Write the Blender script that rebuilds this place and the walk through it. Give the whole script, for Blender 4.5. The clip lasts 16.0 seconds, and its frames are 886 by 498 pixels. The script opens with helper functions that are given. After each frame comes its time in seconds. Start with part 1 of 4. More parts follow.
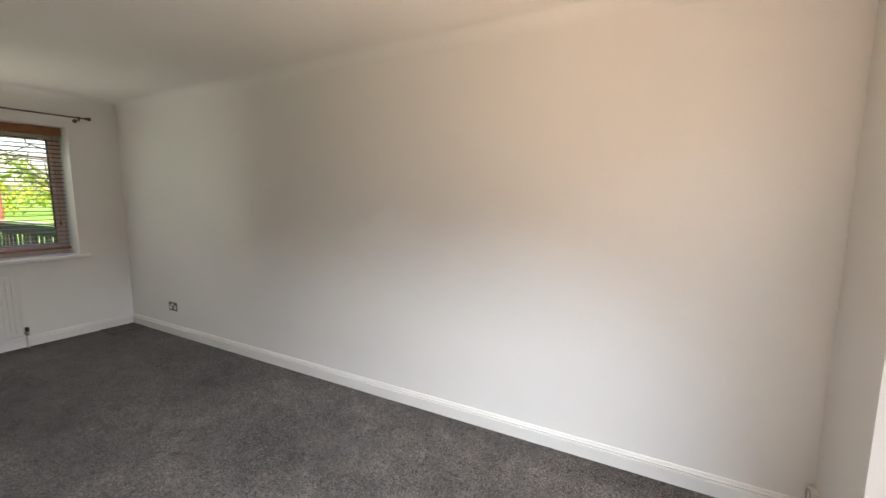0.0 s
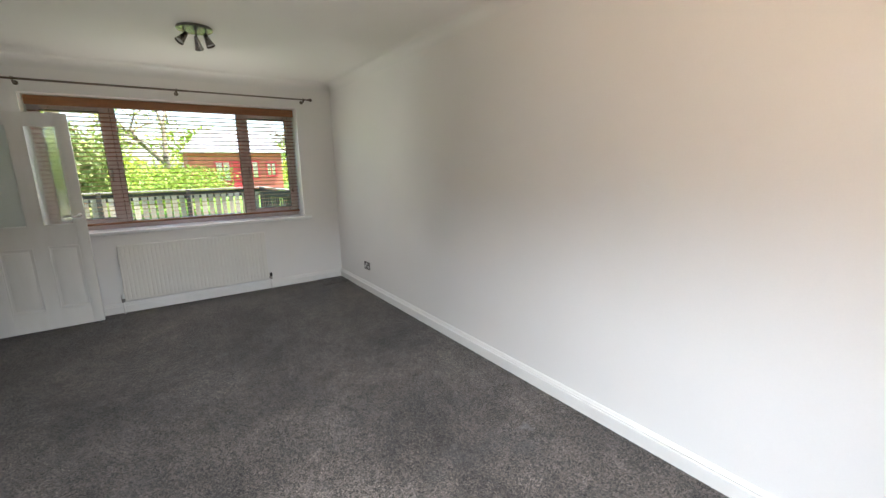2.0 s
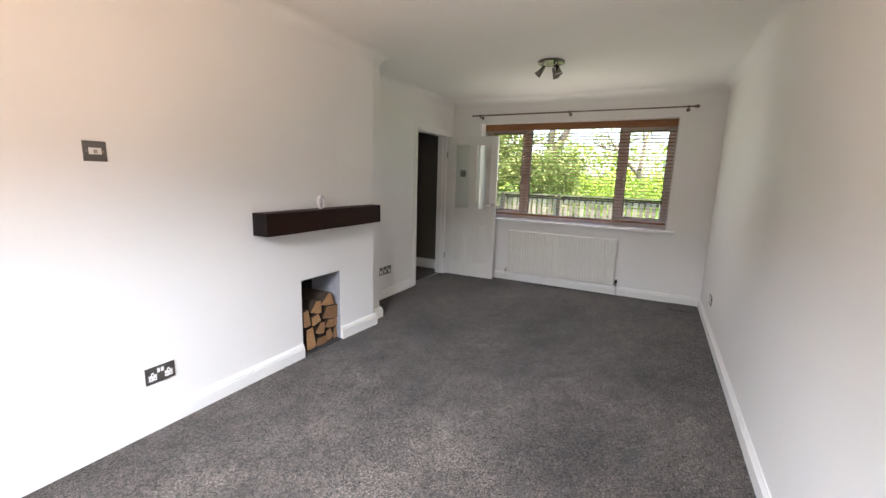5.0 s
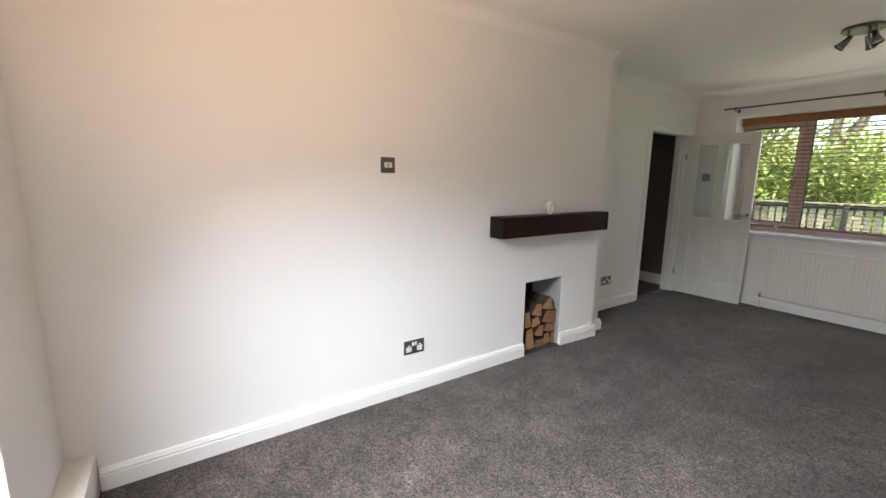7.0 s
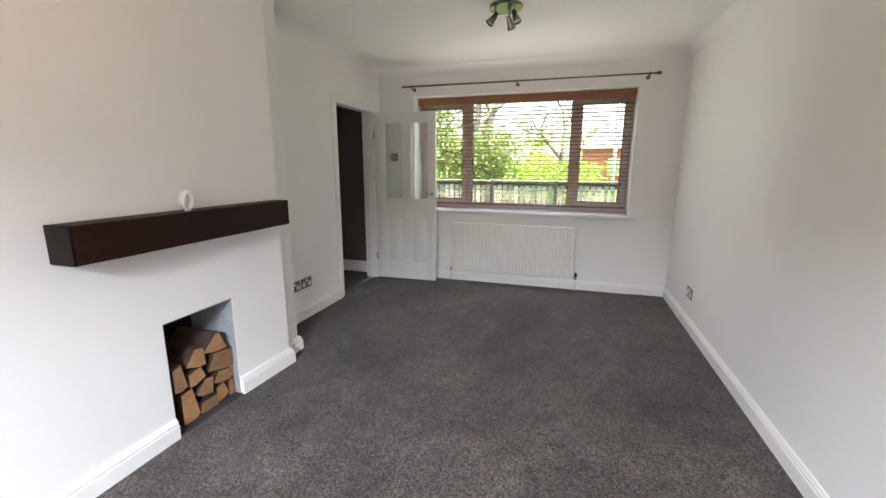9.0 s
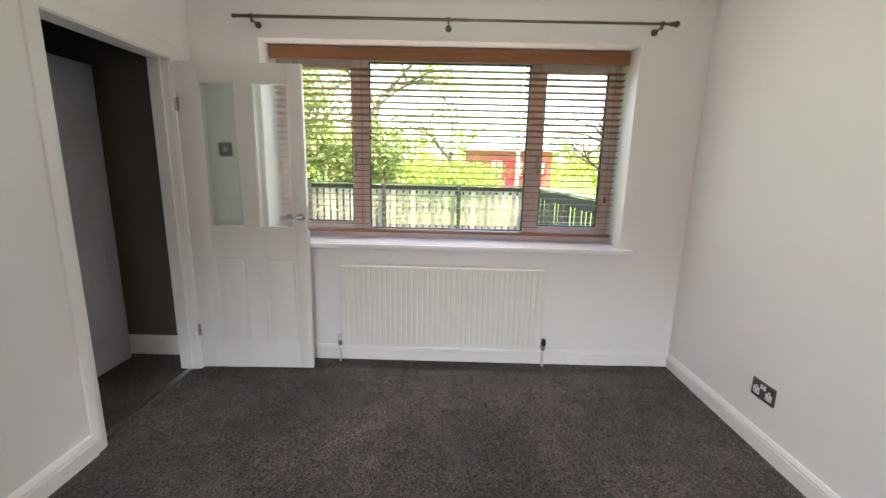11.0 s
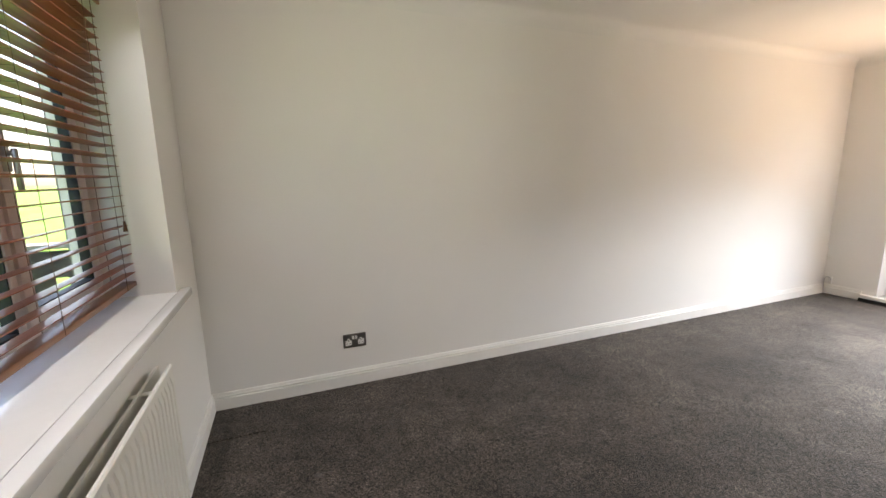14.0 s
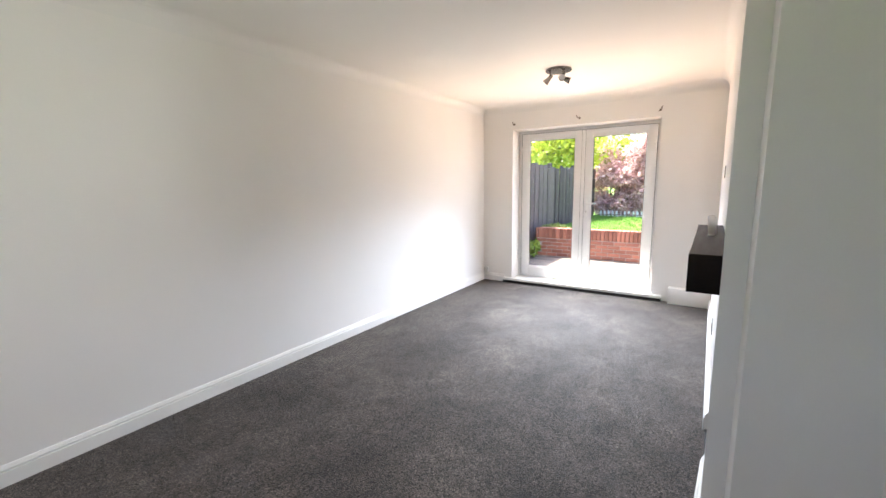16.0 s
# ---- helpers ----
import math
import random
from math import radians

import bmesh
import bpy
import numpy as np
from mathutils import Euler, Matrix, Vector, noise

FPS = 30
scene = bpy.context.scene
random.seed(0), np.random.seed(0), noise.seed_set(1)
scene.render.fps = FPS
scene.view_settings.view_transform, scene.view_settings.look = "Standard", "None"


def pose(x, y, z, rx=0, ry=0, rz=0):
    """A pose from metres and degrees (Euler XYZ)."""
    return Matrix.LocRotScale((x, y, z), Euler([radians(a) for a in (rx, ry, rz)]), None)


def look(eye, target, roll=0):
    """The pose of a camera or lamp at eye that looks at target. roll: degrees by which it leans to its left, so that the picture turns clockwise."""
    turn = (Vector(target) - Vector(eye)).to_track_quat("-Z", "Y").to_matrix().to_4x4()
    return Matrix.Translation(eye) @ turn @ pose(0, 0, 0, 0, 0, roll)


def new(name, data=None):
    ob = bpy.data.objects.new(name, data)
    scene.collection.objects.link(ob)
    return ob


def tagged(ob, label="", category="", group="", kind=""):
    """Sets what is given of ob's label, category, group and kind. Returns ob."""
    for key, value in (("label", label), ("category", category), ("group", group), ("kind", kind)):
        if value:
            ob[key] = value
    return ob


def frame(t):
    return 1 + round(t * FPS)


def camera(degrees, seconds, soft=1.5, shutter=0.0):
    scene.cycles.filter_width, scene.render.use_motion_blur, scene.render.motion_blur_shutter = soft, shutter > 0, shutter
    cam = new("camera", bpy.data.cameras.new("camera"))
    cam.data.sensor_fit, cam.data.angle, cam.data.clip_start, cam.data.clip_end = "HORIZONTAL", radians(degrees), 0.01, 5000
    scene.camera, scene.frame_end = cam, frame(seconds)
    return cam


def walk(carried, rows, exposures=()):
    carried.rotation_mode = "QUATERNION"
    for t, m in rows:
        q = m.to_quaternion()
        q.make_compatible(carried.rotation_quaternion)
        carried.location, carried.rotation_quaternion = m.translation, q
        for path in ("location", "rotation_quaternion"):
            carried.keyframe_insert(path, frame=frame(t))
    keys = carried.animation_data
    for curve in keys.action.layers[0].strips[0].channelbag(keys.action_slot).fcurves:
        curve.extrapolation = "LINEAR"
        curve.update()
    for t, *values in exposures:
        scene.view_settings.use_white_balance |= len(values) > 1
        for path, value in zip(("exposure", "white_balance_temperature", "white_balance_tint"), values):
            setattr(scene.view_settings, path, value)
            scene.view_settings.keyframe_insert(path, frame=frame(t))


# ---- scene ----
cam = camera(94.9, 16.0)
PATH = [
    (0, (-0.004, 0.151, 1.49), (1.733, 1.11, 1.24), 0.4),
    (0.5, (0.004, 0.155, 1.461), (1.595, 1.341, 1.207), 0.1),
    (1, (-0.006, 0.153, 1.457), (1.425, 1.523, 1.176), 0.1),
    (1.5, (0.099, 0.224, 1.439), (1.356, 1.744, 1.107), -0.2),
    (2, (0.403, 0.317, 1.465), (1.509, 1.935, 1.065), -1.0),
    (2.5, (0.825, 0.273, 1.411), (1.707, 2.026, 1.024), -1.5),
    (3, (1.222, 0.274, 1.411), (1.78, 2.161, 1.055), -0.8),
    (3.5, (1.524, 0.252, 1.409), (1.677, 2.217, 1.07), -0.1),
    (4, (1.774, 0.195, 1.437), (1.433, 2.134, 1.086), 1.8),
    (4.5, (1.777, 0.125, 1.437), (1.126, 1.983, 1.085), 1.7),
    (5, (1.749, 0.092, 1.434), (0.844, 1.84, 1.083), 1.7),
    (5.2, (1.69, 0.072, 1.443), (0.698, 1.772, 1.086), 1.9),
    (7.5, (1.615, -0.063, 1.418), (-0.055, 0.985, 1.083), 0.6),
    (8, (1.536, 0.117, 1.41), (0.086, 1.446, 1.051), -0.4),
    (8.5, (1.399, 0.448, 1.415), (0.389, 2.128, 1.021), -0.3),
    (9, (1.268, 0.881, 1.383), (0.694, 2.754, 0.983), 0.2),
    (9.5, (1.125, 1.343, 1.395), (0.848, 3.285, 1.009), 0.7),
    (11.8, (0.304, 3.71, 1.402), (0.547, 5.652, 0.993), 1.1),
    (12, (0.181, 3.943, 1.381), (0.556, 5.861, 0.957), 1.0),
    (12.5, (-0.018, 4.505, 1.341), (0.891, 6.229, 0.894), -0.1),
    (13, (0.039, 4.911, 1.288), (1.653, 6.021, 0.885), -2.0),
    (13.3, (-0.084, 5.099, 1.291), (1.83, 5.565, 0.945), -2.6),
    (13.5, (-0.126, 5.129, 1.347), (1.837, 5.186, 0.968), -2.3),
    (14, (-0.301, 5.106, 1.382), (1.537, 4.401, 1.03), -1.1),
    (14.5, (-0.432, 5.042, 1.441), (1.218, 3.962, 1.108), -0.9),
    (15, (-0.462, 4.999, 1.444), (1.03, 3.708, 1.119), -1.3),
    (15.5, (-0.491, 4.959, 1.436), (0.839, 3.5, 1.119), -1.4),
    (16, (-0.517, 4.921, 1.448), (0.571, 3.273, 1.132), -1.0),
]
walk(cam, [(t, look(eye, target, roll)) for t, eye, target, roll in PATH],
     [(0, 2.4, 6550, 13), (1.5, 2.65, 6320, 12), (3.0, 2.85, 6120, 12), (4.2, 3.05, 6080, 12), (5.2, 2.8, 6350, 17), (7.3, 2.5, 6450, 14), (8.2, 2.7, 6350, 15), (9.0, 3.1, 6200, 15),
      (9.7, 3.3, 6100, 14), (11.8, 3.3, 6450, 20), (12.5, 3.15, 6650, 22), (13.1, 2.85, 6900, 18), (13.5, 3.0, 7000, 18), (14.0, 2.95, 6800, 14), (14.7, 3.0, 6200, 13), (16, 3.2, 6050, 14)])

# ---- world, sun, exposure ----
world = bpy.data.worlds.new("world")
scene.world = world
world.use_nodes = True
sky = world.node_tree.nodes.new("ShaderNodeTexSky")
sky.sky_type, sky.sun_disc = "NISHITA", False
SUN_DIR = Vector((0.35, -0.16, 0.9)).normalized()
sky.sun_elevation = math.asin(SUN_DIR.z)
sky.sun_rotation = math.atan2(SUN_DIR.x, SUN_DIR.y)
sky.air_density, sky.dust_density, sky.ozone_density = 1.0, 2.5, 0.6
world.node_tree.links.new(sky.outputs[0], world.node_tree.nodes["Background"].inputs[0])
world.node_tree.nodes["Background"].inputs[1].default_value = 0.12
sun = new("sun", bpy.data.lights.new("sun", "SUN"))
sun.data.energy, sun.data.angle, sun.data.color = 3.0, radians(0.6), (1.0, 0.93, 0.82)
sun.matrix_world = look(SUN_DIR * 30, (0, 0, 0))


def daylight(name, centre, way, wide, deep, watts, colour, spread):
    """An area lamp in a window or door opening, for the daylight that comes in through it."""
    lamp = new(name, bpy.data.lights.new(name, "AREA"))
    lamp.data.shape, lamp.data.size, lamp.data.size_y = "RECTANGLE", wide, deep
    lamp.data.energy, lamp.data.color, lamp.data.spread = watts, colour, radians(spread)
    lamp.matrix_world = look(centre, Vector(centre) + Vector(way))


daylight("window_sky_light", (0.66, 5.69, 2.135), (0, -0.32, -0.95), 2.2, 0.07, 1.0, (0.94, 0.96, 1.0), 100)
daylight("window_lawn_light", (0.66, 5.67, 0.885), (0, -0.45, 0.89), 2.2, 0.06, 0.75, (1.0, 0.95, 0.76), 100)
daylight("window_side_light", (-0.50, 5.70, 1.50), (0.86, -0.50, 0.02), 0.06, 1.0, 0.35, (1.0, 0.96, 0.86), 64)
daylight("door_sky_light", (0.78, -0.60, 2.125), (0, 0.60, -0.80), 0.9, 0.10, 12.5, (0.86, 0.94, 1.0), 88)
daylight("door_patio_light", (0.95, -0.58, 0.10), (0, 0.56, 0.83), 1.6, 0.08, 1.4, (1.0, 0.74, 0.50), 80)
for s, w in ((-1, 0.95), (1, 0.50)):
    daylight("door_side_sky_light", (0.95 - 0.86 * s, -0.60, 1.15), (0.74 * s, 0.65, -0.16), 0.10, 1.7, 0.48 * w, (0.92, 0.95, 1.0), 118)
    daylight("door_side_patio_light", (0.95 - 0.86 * s, -0.60, 0.55), (0.62 * s, 0.36, 0.70), 0.10, 0.8, 1.35 * w, (1.0, 0.58, 0.30), 62)


# ---- materials ----
def material(name, c, c2=None, rough=0.6, metal=0.0, fine=60.0, coarse=2.0, mix=0.35, bump=0.1, depth=0.002, stretch=(1, 1, 1), spec=0.5, rnd=0.0, wear=0.0):
    """Two colours broken up by noise at two scales, with a fine relief."""
    m = bpy.data.materials.new(name)
    m.use_nodes = True
    nt = m.node_tree
    n, link = nt.nodes, nt.links.new
    p = n["Principled BSDF"]
    p.inputs["Roughness"].default_value, p.inputs["Metallic"].default_value = rough, metal
    p.inputs["Specular IOR Level"].default_value = spec
    c2 = c2 or tuple(v * 0.86 for v in c)
    co, mp = n.new("ShaderNodeTexCoord"), n.new("ShaderNodeMapping")
    mp.inputs["Scale"].default_value = stretch
    link(co.outputs["Object"], mp.inputs[0])
    a, b = n.new("ShaderNodeTexNoise"), n.new("ShaderNodeTexNoise")
    for tex, s, d in ((a, fine, 6), (b, coarse, 4)):
        tex.inputs["Scale"].default_value, tex.inputs["Detail"].default_value = s, d
        link(mp.outputs[0], tex.inputs["Vector"])
    add = n.new("ShaderNodeMath")
    add.operation = "MULTIPLY_ADD"
    link(b.outputs["Fac"], add.inputs[0])
    add.inputs[1].default_value = 1 - mix
    sc = n.new("ShaderNodeMath")
    sc.operation = "MULTIPLY"
    link(a.outputs["Fac"], sc.inputs[0])
    sc.inputs[1].default_value = mix
    link(sc.outputs[0], add.inputs[2])
    ramp = n.new("ShaderNodeValToRGB")
    ramp.color_ramp.elements[0].position, ramp.color_ramp.elements[1].position = 0.36, 0.64
    ramp.color_ramp.elements[0].color, ramp.color_ramp.elements[1].color = (*c2, 1), (*c, 1)
    link(add.outputs[0], ramp.inputs[0])
    out = ramp.outputs[0]
    if rnd:
        info, hsv, rng = n.new("ShaderNodeObjectInfo"), n.new("ShaderNodeHueSaturation"), n.new("ShaderNodeMapRange")
        rng.inputs["To Min"].default_value, rng.inputs["To Max"].default_value = 1 - rnd, 1 + rnd
        link(info.outputs["Random"], rng.inputs["Value"])
        link(rng.outputs[0], hsv.inputs["Value"])
        link(out, hsv.inputs["Color"])
        out = hsv.outputs[0]
    link(out, p.inputs["Base Color"])
    if wear:
        wr = n.new("ShaderNodeMapRange")
        wr.inputs["To Min"].default_value, wr.inputs["To Max"].default_value = rough - wear, rough + wear
        link(b.outputs["Fac"], wr.inputs["Value"])
        link(wr.outputs[0], p.inputs["Roughness"])
    if bump:
        bp = n.new("ShaderNodeBump")
        bp.inputs["Strength"].default_value, bp.inputs["Distance"].default_value = bump, depth
        link(a.outputs["Fac"], bp.inputs["Height"])
        link(bp.outputs[0], p.inputs["Normal"])
    return m


def clear_glass(name, tint=(1, 1, 1), rough=0.0):
    m = bpy.data.materials.new(name)
    m.use_nodes = True
    p = m.node_tree.nodes["Principled BSDF"]
    p.inputs["Base Color"].default_value = (*tint, 1)
    p.inputs["Transmission Weight"].default_value, p.inputs["Roughness"].default_value = 1.0, rough
    p.inputs["IOR"].default_value = 1.1 if rough == 0 else 1.3
    return m


def leaf_material(name, c, c2):
    m = bpy.data.materials.new(name)
    m.use_nodes = True
    nt = m.node_tree
    p, link = nt.nodes["Principled BSDF"], nt.links.new
    geo, ramp = nt.nodes.new("ShaderNodeNewGeometry"), nt.nodes.new("ShaderNodeValToRGB")
    ramp.color_ramp.elements[0].color, ramp.color_ramp.elements[1].color = (*c, 1), (*c2, 1)
    link(geo.outputs["Random Per Island"], ramp.inputs[0])
    link(ramp.outputs[0], p.inputs["Base Color"])
    p.inputs["Roughness"].default_value = 0.55
    tr, mx = nt.nodes.new("ShaderNodeBsdfTranslucent"), nt.nodes.new("ShaderNodeMixShader")
    link(ramp.outputs[0], tr.inputs["Color"])
    mx.inputs[0].default_value = 0.35
    link(p.outputs[0], mx.inputs[1])
    link(tr.outputs[0], mx.inputs[2])
    link(mx.outputs[0], nt.nodes["Material Output"].inputs["Surface"])
    return m


def carpet_material():
    """Dark twist-pile carpet: tufts in mixed shades, pile lying in different ways, trodden dusty patches."""
    m = material("carpet", (0.066, 0.057, 0.050), (0.029, 0.0245, 0.021), rough=0.76, fine=150, coarse=1.6, mix=0.6, bump=1.0, depth=0.008, spec=0.27)
    nt = m.node_tree
    n, link = nt.nodes, nt.links.new
    p = n["Principled BSDF"]
    base = p.inputs["Base Color"].links[0].from_socket
    co = n.new("ShaderNodeTexCoord")

    def noise(scale, detail, lo, hi, dark, light, warp=0.0):
        t, r = n.new("ShaderNodeTexNoise"), n.new("ShaderNodeMapRange")
        t.inputs["Scale"].default_value, t.inputs["Detail"].default_value, t.inputs["Distortion"].default_value = scale, detail, warp
        link(co.outputs["Object"], t.inputs["Vector"])
        link(t.outputs["Fac"], r.inputs["Value"])
        for k, v in (("From Min", lo), ("From Max", hi), ("To Min", dark), ("To Max", light)):
            r.inputs[k].default_value = v
        return r.outputs[0]

    def times(x, y):
        k = n.new("ShaderNodeMath")
        k.operation = "MULTIPLY"
        link(x, k.inputs[0])
        link(y, k.inputs[1])
        return k.outputs[0]

    vor, ramp, mul, hsv = n.new("ShaderNodeTexVoronoi"), n.new("ShaderNodeValToRGB"), n.new("ShaderNodeMix"), n.new("ShaderNodeHueSaturation")
    vor.inputs["Scale"].default_value = 115
    link(co.outputs["Object"], vor.inputs["Vector"])
    link(vor.outputs["Color"], ramp.inputs[0])
    ramp.color_ramp.elements[0].color, ramp.color_ramp.elements[1].color = (0.04, 0.04, 0.04, 1), (2.64, 2.50, 2.40, 1)
    mul.data_type, mul.blend_type = "RGBA", "MULTIPLY"
    mul.inputs[0].default_value = 0.9
    link(base, mul.inputs[6])
    link(ramp.outputs[0], mul.inputs[7])
    pile = times(noise(1.7, 5, 0.36, 0.64, 0.80, 1.20), noise(7.0, 6, 0.34, 0.66, 0.78, 1.22))
    pile = times(pile, noise(175.0, 1, 0.41, 0.59, 0.34, 1.66, 1.2))
    link(pile, hsv.inputs["Value"])
    link(mul.outputs[2], hsv.inputs["Color"])
    # trodden, dusty patches
    mx = n.new("ShaderNodeMix")
    mx.data_type = "RGBA"
    link(noise(3.1, 5, 0.58, 0.80, 0.0, 0.75), mx.inputs[0])
    link(hsv.outputs[0], mx.inputs[6])
    mx.inputs[7].default_value = (0.062, 0.056, 0.053, 1)
    # a few pale chalky smudges
    sm = n.new("ShaderNodeMix")
    sm.data_type = "RGBA"
    link(noise(3.7, 4, 0.685, 0.76, 0.0, 0.6, 0.4), sm.inputs[0])
    link(mx.outputs[2], sm.inputs[6])
    sm.inputs[7].default_value = (0.15, 0.145, 0.14, 1)
    link(sm.outputs[2], p.inputs["Base Color"])
    p.inputs["Sheen Roughness"].default_value = 0.3
    p.inputs["Sheen Weight"].default_value = 0.13
    return m


M_WALL = material("wall_paint", (0.84, 0.825, 0.80), (0.81, 0.795, 0.765), rough=0.55, fine=140, coarse=1.1, mix=0.3, bump=0.12, depth=0.0015, wear=0.06)
M_CEIL = material("ceiling_paint", (0.82, 0.815, 0.79), (0.79, 0.78, 0.755), rough=0.8, fine=160, coarse=0.9, mix=0.3, bump=0.1, depth=0.001)
M_GLOSS = material("white_gloss_paint", (0.84, 0.83, 0.80), (0.80, 0.785, 0.75), rough=0.32, fine=40, coarse=3, mix=0.3, bump=0.05, depth=0.001, wear=0.08)
M_SILL = material("white_sill_gloss", (0.87, 0.87, 0.865), (0.83, 0.83, 0.82), rough=0.16, fine=30, coarse=4, mix=0.3, bump=0.04, depth=0.001, wear=0.06)
M_DOOR = material("door_paint", (0.80, 0.79, 0.75), (0.76, 0.745, 0.70), rough=0.38, fine=90, coarse=2.5, mix=0.4, bump=0.08, depth=0.001, stretch=(6, 6, 1), wear=0.06)
M_UPVC = material("white_plastic", (0.80, 0.80, 0.79), (0.77, 0.765, 0.76), rough=0.25, fine=20, coarse=2, bump=0.0)
M_FRAME = material("window_frame", (0.78, 0.71, 0.68), (0.72, 0.645, 0.61), rough=0.35, fine=30, coarse=2, bump=0.03)
M_RAD = material("radiator_enamel", (0.80, 0.785, 0.73), (0.775, 0.755, 0.70), rough=0.3, fine=50, coarse=2.2, bump=0.03, depth=0.001)
M_CARPET = carpet_material()
M_BEAM = material("dark_stained_oak", (0.026, 0.009, 0.0045), (0.010, 0.0035, 0.002), rough=0.5, spec=0.18, fine=34, coarse=5, mix=0.55, bump=0.35, depth=0.003, stretch=(9, 0.6, 9), wear=0.1)
M_BEAMEND = material("dark_end_grain", (0.012, 0.007, 0.005), (0.007, 0.004, 0.003), rough=0.75, fine=60, coarse=14, mix=0.5, bump=0.3, depth=0.002, spec=0.25)
M_SLAT = material("blind_wood", (0.32, 0.098, 0.040), (0.21, 0.062, 0.025), rough=0.38, fine=30, coarse=3, mix=0.6, bump=0.08, depth=0.001, stretch=(0.5, 12, 12), rnd=0.12)
M_VALANCE = material("blind_valance_wood", (0.28, 0.115, 0.040), (0.18, 0.07, 0.025), rough=0.35, fine=26, coarse=3, mix=0.6, bump=0.1, depth=0.001, stretch=(0.4, 9, 9))
M_CORD = material("blind_cord", (0.13, 0.07, 0.035), rough=0.8, bump=0.0)
M_STEEL = material("brushed_nickel", (0.46, 0.44, 0.41), (0.38, 0.36, 0.33), rough=0.32, metal=1.0, fine=120, coarse=4, bump=0.05, depth=0.0005)
M_CHROME = material("chrome", (0.62, 0.61, 0.58), (0.55, 0.54, 0.51), rough=0.14, metal=1.0, fine=20, coarse=3, bump=0.0)
M_SPOT = material("dark_chrome", (0.26, 0.245, 0.225), (0.20, 0.19, 0.175), rough=0.2, metal=1.0, fine=20, coarse=3, bump=0.0)
M_ROD = material("antique_brass_rod", (0.17, 0.14, 0.11), (0.12, 0.10, 0.08), rough=0.38, metal=0.9, fine=60, coarse=4, bump=0.0)
M_PLATE = material("brushed_steel_plate", (0.20, 0.19, 0.18), (0.16, 0.15, 0.14), rough=0.36, metal=0.75, fine=150, coarse=4, bump=0.05, depth=0.0004, stretch=(1, 1, 20))
M_INSERT = material("white_socket_insert", (0.82, 0.81, 0.79), rough=0.3, bump=0.0)
M_BLACK = material("black_rubber", (0.012, 0.012, 0.013), (0.008, 0.008, 0.009), rough=0.6, bump=0.05)
# grey that draws the shadow gaps round the garden door leaves
M_GAPLINE = material("grey_gap_shadow", (0.16, 0.16, 0.16), (0.12, 0.12, 0.12), rough=0.6, fine=30, coarse=4, bump=0.0)
# fireplace colours: the recess's shade is put into the grey and black, with soot
M_LININGSHADE = material("lining_shade_grey", (0.36, 0.365, 0.38), (0.27, 0.275, 0.29), rough=0.9, fine=60, coarse=6, mix=0.5, bump=0.4, depth=0.003)
M_SOOTSHADE = material("soot_and_recess_shade", (0.022, 0.021, 0.021), (0.010, 0.010, 0.010), rough=0.95, fine=50, coarse=7, mix=0.5, bump=0.4, depth=0.003, spec=0.1)
M_SLATE = material("slate_hearth", (0.05, 0.048, 0.047), (0.03, 0.03, 0.03), rough=0.7, fine=40, coarse=6, bump=0.3)
M_LOG = material("split_wood", (0.37, 0.205, 0.095), (0.25, 0.13, 0.055), rough=0.8, fine=38, coarse=7, mix=0.6, bump=0.5, depth=0.004, stretch=(1, 1, 2.5), rnd=0.25)
# bark colour, kept dark on riven sides too for shade between stacked logs
M_GAPBARK = material("log_bark_gap_shade", (0.065, 0.042, 0.027), (0.03, 0.02, 0.013), rough=0.95, fine=70, coarse=14, mix=0.6, bump=0.9, depth=0.01, rnd=0.2)
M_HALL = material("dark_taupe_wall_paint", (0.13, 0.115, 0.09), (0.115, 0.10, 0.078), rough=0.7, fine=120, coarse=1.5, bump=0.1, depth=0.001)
M_GLASS = clear_glass("window_glass")
M_ETCH = clear_glass("etched_glass", (0.84, 0.88, 0.83), 0.22)
M_ETCHLINE = material("etched_lines", (0.55, 0.57, 0.56), rough=0.5, bump=0.0)
M_CERAMIC = material("white_ceramic", (0.80, 0.77, 0.75), (0.74, 0.68, 0.67), rough=0.25, fine=30, coarse=20, bump=0.05)
M_GRASS = material("lawn_grass", (0.125, 0.235, 0.030), (0.075, 0.155, 0.022), rough=0.85, fine=60, coarse=1.2, mix=0.5, bump=0.6, depth=0.03, spec=0.2)
# one fence wood in two tones: dark as in shade, pale as in sun
M_FENCE = material("shade_dark_weathered_board", (0.060, 0.046, 0.038), (0.028, 0.022, 0.019), rough=0.85, fine=30, coarse=4, mix=0.5, bump=0.5, depth=0.004, stretch=(5, 5, 0.5), rnd=0.3)
M_LITFENCE = material("sunlit_pale_fence_board", (0.40, 0.325, 0.255), (0.22, 0.175, 0.135), rough=0.85, fine=30, coarse=4, mix=0.5, bump=0.5, depth=0.004, stretch=(5, 5, 0.5), rnd=0.35)
M_FENCETOP = material("weathered_fence_rail", (0.27, 0.24, 0.21), (0.15, 0.13, 0.11), rough=0.85, fine=30, coarse=4, mix=0.5, bump=0.4, depth=0.004)
M_DKFENCE = material("dark_stained_fence", (0.165, 0.120, 0.112), (0.060, 0.043, 0.040), rough=0.8, fine=30, coarse=3, mix=0.5, bump=0.5, depth=0.004, stretch=(5, 5, 0.4), rnd=0.35)
M_BRICK = material("red_brick", (0.38, 0.155, 0.095), (0.25, 0.09, 0.058), rough=0.85, fine=60, coarse=8, mix=0.5, bump=0.5, depth=0.004, rnd=0.3)
